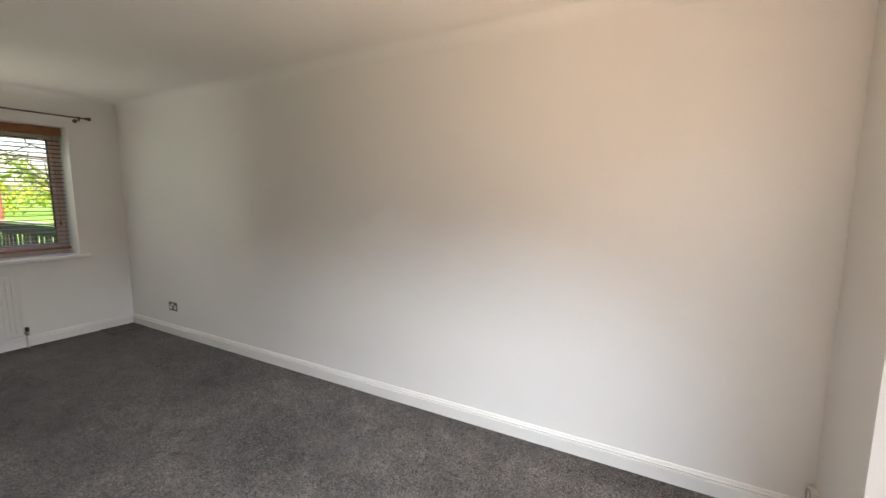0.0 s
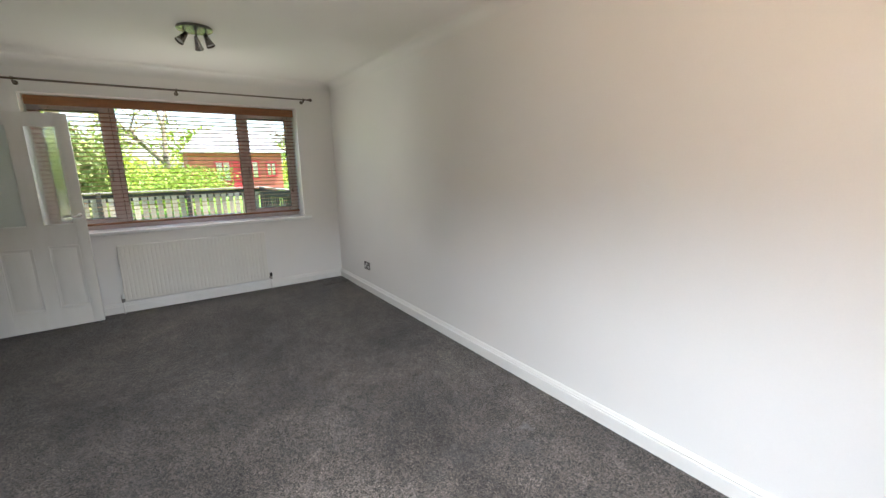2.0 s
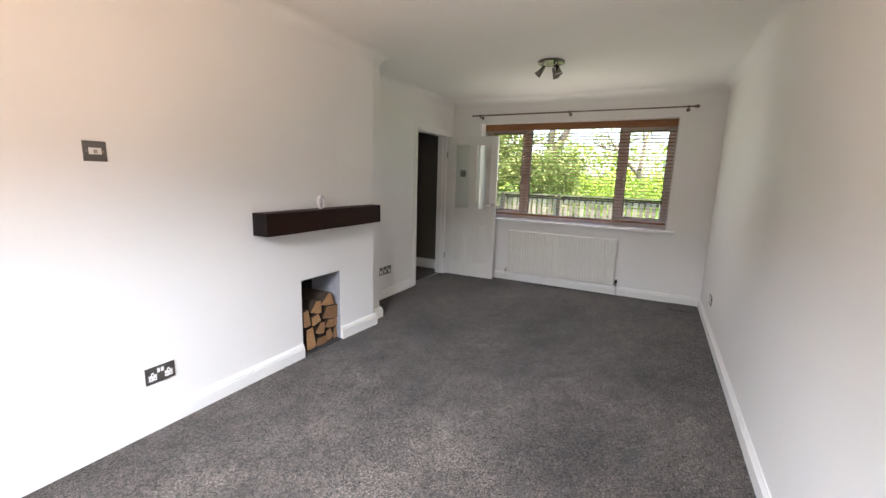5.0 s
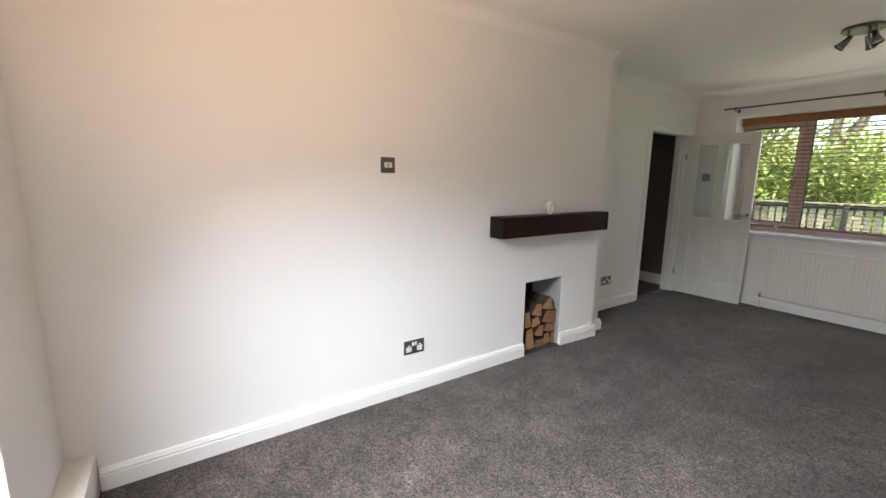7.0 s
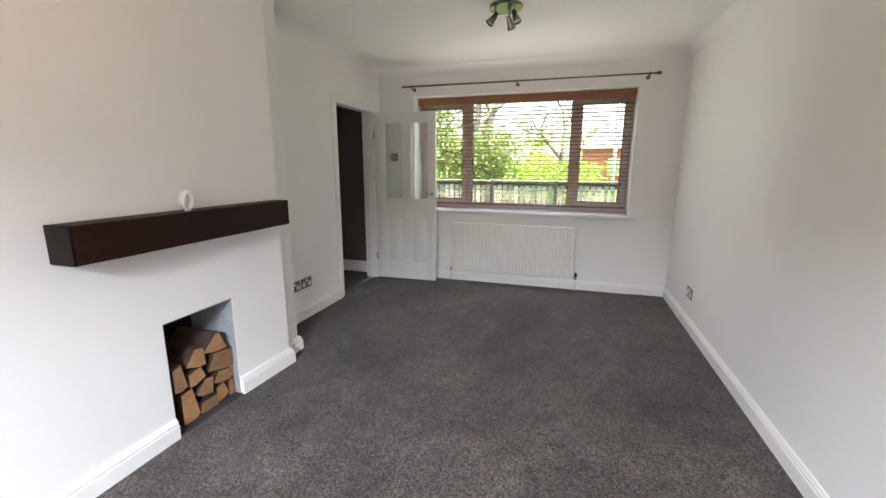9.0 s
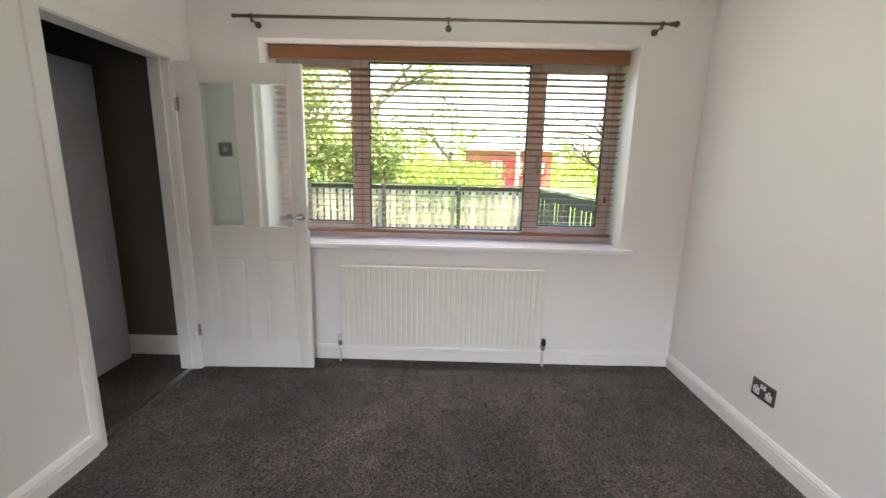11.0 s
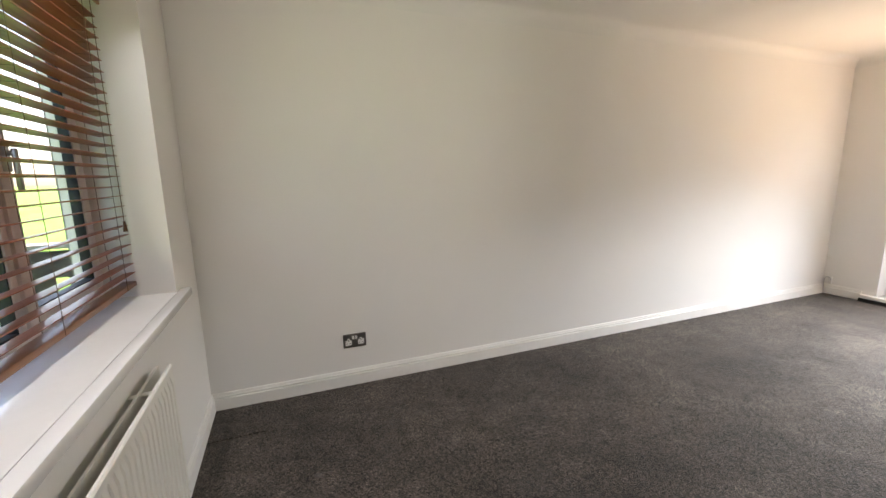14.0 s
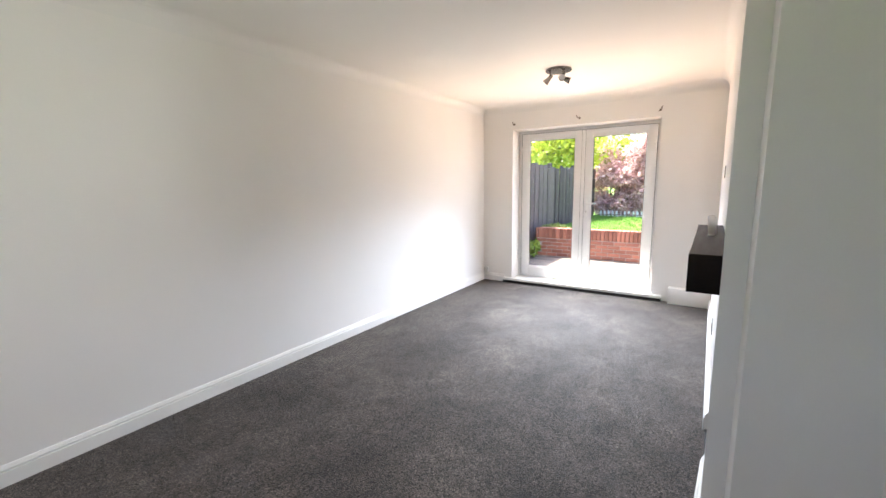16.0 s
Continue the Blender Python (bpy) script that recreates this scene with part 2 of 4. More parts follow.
M_MORTAR = material("mortar", (0.40, 0.36, 0.31), rough=0.95, fine=90, coarse=6, bump=0.4)
M_DECK = material("pale_decking", (0.24, 0.195, 0.15), (0.14, 0.11, 0.082), rough=0.75, fine=24, coarse=3, mix=0.5, bump=0.4, depth=0.003, stretch=(0.5, 6, 6), rnd=0.18)
M_SOIL = material("soil", (0.07, 0.05, 0.035), (0.035, 0.025, 0.018), rough=0.95, fine=30, coarse=5, bump=0.8, depth=0.02)
M_TRUNK = material("tree_bark", (0.20, 0.165, 0.125), (0.10, 0.08, 0.06), rough=0.9, fine=30, coarse=5, mix=0.5, bump=0.8, depth=0.02, stretch=(1, 1, 0.3))
M_HOUSEBRICK = material("red_brick_wall", (0.50, 0.15, 0.10), (0.38, 0.10, 0.07), rough=0.9, fine=12, coarse=2, bump=0.3)
M_TILE = material("grey_roof_tiles", (0.30, 0.31, 0.33), (0.20, 0.21, 0.23), rough=0.8, fine=8, coarse=2, bump=0.5, depth=0.03)
M_REDPAINT = material("red_paint", (0.55, 0.03, 0.05), (0.45, 0.02, 0.035), rough=0.4, fine=10, coarse=2, bump=0.0)
M_LILAC = material("pale_grey_door_paint", (0.55, 0.54, 0.57), rough=0.4, fine=30, coarse=3, bump=0.03)
L_DARK = leaf_material("evergreen_leaf", (0.10, 0.14, 0.035), (0.32, 0.37, 0.11))
L_SPRING = leaf_material("spring_leaf", (0.15, 0.25, 0.03), (0.34, 0.42, 0.06))
L_YELLOW = leaf_material("yellow_green_leaf", (0.24, 0.34, 0.03), (0.50, 0.52, 0.06))
L_PINK = leaf_material("copper_leaf", (0.46, 0.25, 0.22), (0.85, 0.62, 0.57))
L_GRASS = leaf_material("grass_blade", (0.09, 0.19, 0.022), (0.19, 0.32, 0.045))


# ---- mesh helpers ----
def box(b, x0, x1, y0, y1, z0, z1, bevel=0.0, m=None):
    """Adds a box to the bmesh b, with its edges rounded by bevel."""
    r = bmesh.ops.create_cube(b, size=1, matrix=(m or Matrix()) @ Matrix.Translation(((x0 + x1) / 2, (y0 + y1) / 2, (z0 + z1) / 2)) @ Matrix.Diagonal((x1 - x0, y1 - y0, z1 - z0, 1)))
    if bevel:
        es = {e for v in r["verts"] for e in v.link_edges}
        bmesh.ops.bevel(b, geom=list(es), offset=bevel, segments=2, affect="EDGES", profile=0.5)


def rod(b, p0, p1, r0, r1=None, n=12, cap=True):
    """Adds a round bar from p0 to p1."""
    p0, p1 = Vector(p0), Vector(p1)
    d = p1 - p0
    m = Matrix.Translation((p0 + p1) / 2) @ d.to_track_quat("Z", "Y").to_matrix().to_4x4()
    bmesh.ops.create_cone(b, cap_ends=cap, segments=n, radius1=r0, radius2=r0 if r1 is None else r1, depth=d.length, matrix=m)


def ball(b, c, r, s=(1, 1, 1), n=12):
    bmesh.ops.create_uvsphere(b, u_segments=n, v_segments=n // 2 + 2, radius=r, matrix=Matrix.Translation(c) @ Matrix.Diagonal((*s, 1)))


def part(name, b, m, parent=None, label="", smooth=False):
    """Links the bmesh b, given in world places, as one mesh object under parent."""
    me = bpy.data.meshes.new(name)
    bmesh.ops.recalc_face_normals(b, faces=b.faces)
    b.to_mesh(me)
    b.free()
    me.materials.append(m)
    if smooth:
        me.shade_smooth() if smooth is True else me.set_sharp_from_angle(angle=radians(smooth))
    ob = new(name, me)
    if parent:
        ob.parent = parent
        ob.matrix_parent_inverse = base_of(parent).inverted()
    return tagged(ob, label) if label else ob


def base_of(ob):
    m = ob.matrix_basis.copy()
    while ob.parent:
        m = ob.parent.matrix_basis @ ob.matrix_parent_inverse @ m
        ob = ob.parent
    return m


def boxes(name, m, parent, *dims, bevel=0.0, label=""):
    b = bmesh.new()
    for d in dims:
        box(b, *d, bevel=bevel)
    return part(name, b, m, parent, label, 40 if bevel else False)


def thing(name, at, label, category, group="", kind=""):
    ob = new(name)
    ob.empty_display_size = 0.1
    ob.location = at
    return tagged(ob, label, category, group, kind)


def structure(name, m, *dims, label="", category="", bevel=0.0):
    ob = boxes(name, m, None, *dims, bevel=bevel)
    return tagged(ob, label, category or name.split("_")[0], kind="structure")


def piece(name, me, parent, m):
    """A repeated piece on shared mesh data, at the world pose m."""
    ob = new(name, me)
    ob.parent = parent
    ob.matrix_parent_inverse = base_of(parent).inverted()
    ob.matrix_basis = m
    return ob


def sweep(name, path, profile, m, closed=False, label="", category="trim"):
    """Sweeps a profile of (out, z) along the plan path, mitred; out points to the path's left side."""
    b, rings, n = bmesh.new(), [], len(path)
    pts = [Vector(p) for p in path]
    for i, p in enumerate(pts):
        dirs = []
        if closed or i > 0:
            dirs.append((p - pts[i - 1]).normalized())
        if closed or i < n - 1:
            dirs.append((pts[(i + 1) % n] - p).normalized())
        norms = [Vector((-d.y, d.x)) for d in dirs]
        off = norms[0] if len(norms) == 1 else (norms[0] + norms[1]) / (1 + norms[0].dot(norms[1]))
        rings.append([b.verts.new((p.x + off.x * o, p.y + off.y * o, z)) for o, z in profile])
    k = len(profile)
    for i in range(n if closed else n - 1):
        a, c = rings[i], rings[(i + 1) % n]
        for j in range(k):
            b.faces.new((a[j], c[j], c[(j + 1) % k], a[(j + 1) % k]))
    if not closed:
        b.faces.new(rings[0])
        b.faces.new(rings[-1])
    return tagged(part(name, b, m, None, label, 35), label, category, kind="structure")


# ---- the room ----
XE, XB, XA, YN, YS, H = 2.327, -0.59, -0.997, 5.618, -0.52, 2.50
XS, YB, YT = -0.643, 3.135, 3.335            # the small step beside the chimney breast
WX0, WX1, WZ0, WZ1 = -0.55, 1.885, 0.868, 2.184   # window opening
DX0, DX1, DZ1 = 0.03, 1.870, 2.170           # garden door opening
OY0, OY1, OZ1 = 4.615, 5.392, 1.998          # hall doorway
FY0, FY1, FZ1 = 2.268, 2.702, 0.618           # fireplace
T, TW = 0.30, 0.37                            # inner and outer wall thickness
XC = XB + 0.024                               # the breast's plaster runs out a little to its far end

structure("floor", M_CARPET, (XA - 0.12, XE + T, YS - T, YN + T, -0.15, 0), label="dark grey speckled twist-pile carpet floor", category="floor")
structure("ceiling", M_CEIL, (-2.6, XE + T, YS - T, YN + T, H, H + 0.25), label="plain white painted plaster ceiling", category="ceiling")
structure("wall_east", M_WALL, (XE, XE + T, YS - T, YN + T, 0, H), label="long bare wall painted off-white", category="wall")
structure("wall_north", M_WALL, (XA, WX0, YN, YN + TW, 0, H), (WX1, XE, YN, YN + TW, 0, H), (WX0, WX1, YN, YN + TW, 0, WZ0 - 0.035), (WX0, WX1, YN, YN + TW, WZ1, H),
          label="off-white wall with the wide front window", category="wall")
structure("wall_south", M_WALL, (XB, DX0, YS - TW, YS, 0, H), (DX1, XE, YS - TW, YS, 0, H), (DX0, DX1, YS - TW, YS, DZ1, H), label="off-white wall around the garden doors", category="wall")
structure("wall_west", M_WALL, (XA - 0.12, XA, YT, OY0 - 0.03, 0, H), (XA - 0.12, XA, OY1 + 0.03, YN, 0, H), (XA - 0.12, XA, OY0 - 0.03, OY1 + 0.03, OZ1 + 0.03, H),
          label="off-white alcove wall with the hall doorway", category="wall")
b = bmesh.new()
# the breast's face, with the fireplace opening cut out of it, drawn back into one solid
low = [b.verts.new((XB, y, z)) for y, z in ((YS - T, 0), (FY0, 0), (FY0, FZ1), (FY1, FZ1), (FY1, H), (YS - T, H))]
end = [b.verts.new((x, y, z)) for x, y, z in ((XB, FY1, 0), (XC, YB, 0), (XC, YB, H))]
b.faces.new(low)
b.faces.new((end[0], end[1], end[2], low[4], low[3]))
r = bmesh.ops.extrude_face_region(b, geom=list(b.faces))
for v in r["geom"]:
    if isinstance(v, bmesh.types.BMVert):
        v.co.x = XA - 0.12
tagged(part("chimney_breast", b, M_WALL), "off-white plastered chimney breast with a small square fireplace", "chimney breast", kind="structure")
structure("wall_return", M_WALL, (XA - 0.12, XS, YB, YT, 0, H), label="narrow off-white return beside the chimney breast", category="wall")
sweep("coving", [(XE, YS), (XE, YN), (XA, YN), (XA, YT), (XS, YT), (XS, YB), (XC, YB), (XB, FY1), (XB, YS)],
      [(0, H)] + [(0.105 - 0.105 * math.sin(a * math.pi / 16), H - 0.105 + 0.105 * math.cos(a * math.pi / 16)) if 0 < a < 8 else ((0.105, H - 0.001) if a == 0 else (0.0, H - 0.105)) for a in range(9)],
      M_CEIL, True, "white curved plaster coving along the ceiling", "coving")
SK = lambda d: [(0, 0), (d, 0), (d, 0.073), (d - 0.002, 0.0755), (d - 0.010, 0.076), (d - 0.010, 0.081), (d - 0.004, 0.0815), (d - 0.004, 0.090), (d - 0.008, 0.0905), (d - 0.010, 0.098), (d - 0.0135, 0.106), (0, 0.108)]
sweep("baseboard_1", [(1.985, YS), (XE, YS), (XE, YN), (XA, YN), (XA, OY1 + 0.077)], SK(0.018), M_GLOSS, False, "white grooved skirting board", "baseboard")
sweep("baseboard_2", [(XA, OY0 - 0.077), (XA, YT), (XS, YT), (XS, YB), (XC, YB), (XB, FY1)], SK(0.028), M_GLOSS, False, "white grooved skirting board around the chimney breast", "baseboard")
sweep("baseboard_3", [(XB, FY0), (XB, YS + 0.11)], SK(0.022), M_GLOSS, False, "white grooved skirting board below the sockets", "baseboard")
structure("pipe_boxing", M_GLOSS, (XB, -0.16, YS, YS + 0.105, 0.0, 0.19), label="white painted boxing over pipes along the wall", category="boxing", bevel=0.003)
structure("carpet_offcut", M_CARPET, (1.98, XE - 0.02, 5.30, YN - 0.02, 0.0, 0.005), label="dark grey carpet offcut let into the corner", category="carpet")
structure("wall_backing", M_WALL, (XA - 0.12, XA - 0.04, FY0, FY1, 0, FZ1), label="plain outer wall closing the fireplace behind", category="wall")
# back coloured near black for the shade deep in the recess, and soot
structure("fireplace_back", M_SOOTSHADE, (XA - 0.038, XB - 0.324, FY0 + 0.001, FY1 - 0.001, 0.001, FZ1 - 0.001), label="near-black back of the fireplace, soot and recess shade in one colour", category="fireplace")
structure("fireplace_lining", M_LININGSHADE, (XB - 0.324, XB - 0.004, FY0, FY0 + 0.006, 0.006, FZ1 - 0.006), (XB - 0.324, XB - 0.004, FY1 - 0.006, FY1, 0.006, FZ1 - 0.006), (XB - 0.324, XB - 0.004, FY0, FY1, FZ1 - 0.006, FZ1), label="grey inside of the fireplace, shade and soot in its colour", category="fireplace")
structure("hearth", M_SLATE, (XB - 0.324, XB + 0.012, FY0 + 0.001, FY1 - 0.001, 0, 0.006), label="dark slate hearth in the fireplace", category="hearth")

# hall beyond the doorway
structure("hall_floor", M_CARPET, (-2.6, XA - 0.12, 3.6, YN + T, -0.15, -0.002), label="dark grey carpet in the hall", category="floor")
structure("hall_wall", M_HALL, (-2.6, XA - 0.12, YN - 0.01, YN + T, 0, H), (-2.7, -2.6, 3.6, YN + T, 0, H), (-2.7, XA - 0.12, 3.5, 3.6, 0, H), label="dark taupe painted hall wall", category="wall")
sweep("hall_baseboard", [(XA - 0.12, YN - 0.01), (-2.6, YN - 0.01)], [(0, 0), (0.018, 0), (0.018, 0.12), (0.006, 0.145), (0, 0.145)], M_GLOSS, False, "white skirting board in the hall", "baseboard")
hd = thing("hall_door", (-1.60, 5.2, 0), "pale grey panelled door standing open in the dark hall", "door")
boxes("leaf", M_LILAC, hd, (-1.62, -1.58, 4.80, 5.54, 0.0, 1.98), bevel=0.003)
b = bmesh.new()
rod(b, (-1.58, 4.88, 1.03), (-1.53, 4.88, 1.03), 0.012)
rod(b, (-1.535, 4.88, 1.03), (-1.535, 4.99, 1.03), 0.009)
part("handle", b, M_STEEL, hd, "steel lever handle", True)
boxes("panel", M_LILAC, hd, (-1.585, -1.572, 4.91, 5.13, 0.25, 0.85), bevel=0.004)
boxes("panel", M_LILAC, hd, (-1.585, -1.572, 5.21, 5.43, 0.25, 0.85), bevel=0.004)

# doorway: lining, architraves, threshold
lining = structure("door_frame", M_GLOSS, (XA - 0.12, XA, OY0 - 0.03, OY0, 0, OZ1 + 0.03), (XA - 0.12, XA, OY1, OY1 + 0.03, 0, OZ1 + 0.03), (XA - 0.12, XA, OY0, OY1, OZ1, OZ1 + 0.03),
                   (XA - 0.08, XA - 0.045, OY0, OY0 + 0.012, 0, OZ1), (XA - 0.08, XA - 0.045, OY1 - 0.012, OY1, 0, OZ1), label="white gloss door lining with stops", category="door frame")
AR = [(0, 0), (0.070, 0), (0.070, 0.012), (0.056, 0.018), (0.02, 0.018), (0.006, 0.011), (0, 0.011)]


def architrave(name, x, out):
    """Moulded trim round the doorway, on the wall face x, standing proud towards out."""
    b = bmesh.new()
    y0, y1, z1 = OY0 - 0.006, OY1 + 0.006, OZ1 + 0.006
    path = [(y0, 0.0, -1, 0), (y0, z1, -1, 1), (y1, z1, 1, 1), (y1, 0.0, 1, 0)]
    rings = [[b.verts.new((x + out * d, y + sy * w, z + sz * w)) for w, d in AR] for y, z, sy, sz in path]
    for r, s in zip(rings, rings[1:]):
        for j in range(len(AR)):
            b.faces.new((r[j], s[j], s[(j + 1) % len(AR)], r[(j + 1) % len(AR)]))
    b.faces.new(rings[0])
    b.faces.new(rings[-1])
    return tagged(part(name, b, M_GLOSS, None, "", 30), "white moulded architrave around the hall doorway", "architrave", kind="structure")


architrave("architrave_1", XA, 1)
architrave("architrave_2", XA - 0.12, -1)
structure("threshold_strip", M_STEEL, (XA - 0.075, XA - 0.04, OY0 + 0.002, OY1 - 0.002, 0, 0.006), label="brushed metal carpet bar across the doorway", category="carpet bar", bevel=0.002)

# ---- half-glazed door, open into the room ----
HINGE, ANG = Vector((-0.985, 5.412, 0)), math.atan2(5.434 - 5.412, 0.766)
DM = Matrix.Translation(HINGE) @ Matrix.Rotation(ANG, 4, "Z")
DW, DT = 0.764, 0.040


def on_door(name, m, parent, *dims, bevel=0.0, label=""):
    b = bmesh.new()
    for d in dims:
        box(b, *d, bevel=bevel, m=DM)
    return part(name, b, m, parent, label, 40 if bevel else False)


door = thing("door_1", HINGE, "white four-panel door with two etched glass lights, standing open", "door", kind="structure")
G0, G1, G2, G3 = 0.134, 0.360, 0.458, 0.680
on_door("stile", M_DOOR, door, (0, G0, 0, DT, 0.008, 1.99), bevel=0.002)
on_door("stile", M_DOOR, door, (G3, DW, 0, DT, 0.008, 1.99), bevel=0.002)
on_door("muntin", M_DOOR, door, (G1, G2, 0.0006, DT - 0.0006, 0.195, 1.885))
on_door("top_rail", M_DOOR, door, (G0, G3, 0.0006, DT - 0.0006, 1.88, 1.989))
on_door("lock_rail", M_DOOR, door, (G0, G3, 0.0008, DT - 0.0008, 0.795, 0.986))
on_door("bottom_rail", M_DOOR, door, (G0, G3, 0.0006, DT - 0.0006, 0.009, 0.196))
for u0, u1 in ((G0, G1), (G2, G3)):
    pane = on_door("glass_pane", M_ETCH, door, (u0, u1, DT / 2 - 0.003, DT / 2 + 0.003, 0.986, 1.88), label="etched obscure glass")
    pane.visible_shadow = False
    lines = [(u0 + k, u0 + k + 0.0016, DT / 2 - 0.0042, DT / 2 - 0.003, 1.01, 1.86) for k in (0.016, 0.022, 0.029)] + [(u1 - k, u1 - k + 0.0016, DT / 2 - 0.0042, DT / 2 - 0.003, 1.01, 1.86) for k in (0.012, 0.018, 0.024)]
    lines += [(u0 + 0.1, u1 - 0.008, DT / 2 - 0.0042, DT / 2 - 0.003, z, z + 0.0016) for z in (1.006, 1.013, 1.022, 1.851, 1.858)]
    on_door("etched_border", M_ETCHLINE, door, *lines)
    for v in (0.003, DT - 0.012):
        on_door("bead", M_DOOR, door, (u0, u0 + 0.010, v, v + 0.009, 0.986, 1.88), (u1 - 0.010, u1, v, v + 0.009, 0.986, 1.88), (u0 + 0.010, u1 - 0.010, v, v + 0.009, 0.986, 0.996), (u0 + 0.010, u1 - 0.010, v, v + 0.009, 1.87, 1.88), bevel=0.002)
    on_door("panel", M_DOOR, door, (u0 - 0.004, u1 + 0.004, 0.012, DT - 0.012, 0.19, 0.80))
    for v0, v1 in ((0.005, 0.0125), (DT - 0.0125, DT - 0.005)):
        on_door("raised_field", M_DOOR, door, (u0 + 0.028, u1 - 0.028, v0, v1, 0.225, 0.765), bevel=0.005)
    on_door("panel_moulding", M_DOOR, door, (u0, u0 + 0.012, 0.002, 0.012, 0.196, 0.795), (u1 - 0.012, u1, 0.002, 0.012, 0.196, 0.795), (u0 + 0.012, u1 - 0.012, 0.002, 0.012, 0.196, 0.208), (u0 + 0.012, u1 - 0.012, 0.002, 0.012, 0.783, 0.795), bevel=0.003)
for side, v in ((-1, 0.0), (1, DT)):
    b = bmesh.new()
    rod(b, DM @ Vector((0.727, v, 1.062)), DM @ Vector((0.727, v + side * 0.010, 1.062)), 0.026, n=24)
    rod(b, DM @ Vector((0.727, v, 1.062)), DM @ Vector((0.727, v + side * 0.050, 1.062)), 0.009, n=16)
    box(b, 0.607, 0.737, min(v + side * 0.042, v + side * 0.055), max(v + side * 0.042, v + side * 0.055), 1.052, 1.071, bevel=0.004, m=DM)
    part("lever_handle", b, M_CHROME, door, "polished chrome lever handle on a round rose", 40)
on_door("latch_plate", M_STEEL, door, (DW, DW + 0.002, 0.010, 0.030, 0.98, 1.13), label="steel latch plate")
for z in (0.24, 1.70):
    b = bmesh.new()
    rod(b, DM @ Vector((-0.003, -0.006, z)), DM @ Vector((-0.003, -0.006, z + 0.08)), 0.006)
    box(b, -0.002, 0.016, -0.0015, 0.0, z, z + 0.08, m=DM)
    part("hinge", b, M_STEEL, door, "steel butt hinge")

# ---- front window ----
win = thing("window_1", ((WX0 + WX1) / 2, YN + 0.13, WZ0), "wide three-light front window with pale plastic frame", "window", kind="structure")
FY, FD = YN + 0.275, 0.065                    # frame's inner face and depth
MX = (0.018, 0.105, 1.250, 1.324)
boxes("window_frame", M_FRAME, win, (WX0, WX0 + 0.07, FY, FY + FD, WZ0, WZ1), (WX1 - 0.07, WX1, FY, FY + FD, WZ0, WZ1), (WX0 + 0.07, WX1 - 0.07, FY, FY + FD, WZ0, WZ0 + 0.062), (WX0 + 0.07, WX1 - 0.07, FY, FY + FD, WZ1 - 0.065, WZ1))
for x0, x1 in ((MX[0], MX[1]), (MX[2], MX[3])):
    boxes("mullion", M_FRAME, win, (x0 + 0.012, x1 - 0.012, FY, FY + FD, WZ0 + 0.062, WZ1 - 0.065))


def sash(x0, x1, opens):
    z0, z1, w = WZ0 + 0.055, WZ1 - 0.058, 0.058 if opens else 0.012
    boxes("sash", M_FRAME, win, (x0, x0 + w, FY - 0.012, FY + 0.04, z0, z1), (x1 - w, x1, FY - 0.012, FY + 0.04, z0, z1), (x0 + w, x1 - w, FY - 0.012, FY + 0.04, z0, z0 + w), (x0 + w, x1 - w, FY - 0.012, FY + 0.04, z1 - w, z1), bevel=0.003)
    g = 0.006
    boxes("gasket", M_BLACK, win, (x0 + w, x0 + w + g, FY - 0.006, FY + 0.03, z0 + w, z1 - w), (x1 - w - g, x1 - w, FY - 0.006, FY + 0.03, z0 + w, z1 - w), (x0 + w, x1 - w, FY - 0.006, FY + 0.03, z0 + w, z0 + w + g), (x0 + w, x1 - w, FY - 0.006, FY + 0.03, z1 - w - g, z1 - w), label="black rubber gasket")
    p = boxes("pane", M_GLASS, win, (x0 + w, x1 - w, FY + 0.010, FY + 0.014, z0 + w, z1 - w), label="clear glass pane")
    p.visible_shadow = False


sash(WX0 + 0.025, MX[0] + 0.020, True)
sash(MX[1] - 0.012, MX[2] + 0.012, False)
sash(MX[3] - 0.020, WX1 - 0.025, True)
for x, s in ((MX[0] - 0.012, -1), (MX[3] + 0.008, 1)):
    b = bmesh.new()
    box(b, x - 0.012, x + 0.012, FY - 0.026, FY - 0.010, 1.42, 1.50, bevel=0.003)
    box(b, x - 0.008, x + 0.008, FY - 0.048, FY - 0.034, 1.36, 1.49, bevel=0.004)
    rod(b, (x, FY - 0.026, 1.475), (x, FY - 0.04, 1.475), 0.008)
    part("window_handle", b, M_STEEL, win, "grey metal casement handle", 40)
b = bmesh.new()
box(b, WX0, WX1, YN - 0.002, FY + 0.004, WZ0 - 0.035, WZ0, bevel=0.0)
box(b, WX0 - 0.075, WX1 + 0.080, YN - 0.048, YN - 0.002, WZ0 - 0.036, WZ0 + 0.001, bevel=0.006)
part("window_sill", b, M_SILL, win, "white gloss painted sill board", 40)
boxes("outer_sill", M_UPVC, win, (WX0, WX1, FY + FD, YN + TW + 0.04, WZ0 - 0.02, WZ0 + 0.01), bevel=0.004)

structure("outer_reveal", M_FENCETOP, (WX1 - 0.010, WX1, FY + FD, YN + TW, WZ0, WZ1), (WX0, WX0 + 0.010, FY + FD, YN + TW, WZ0, WZ1), label="grey rendered reveal outside the front window", category="wall")

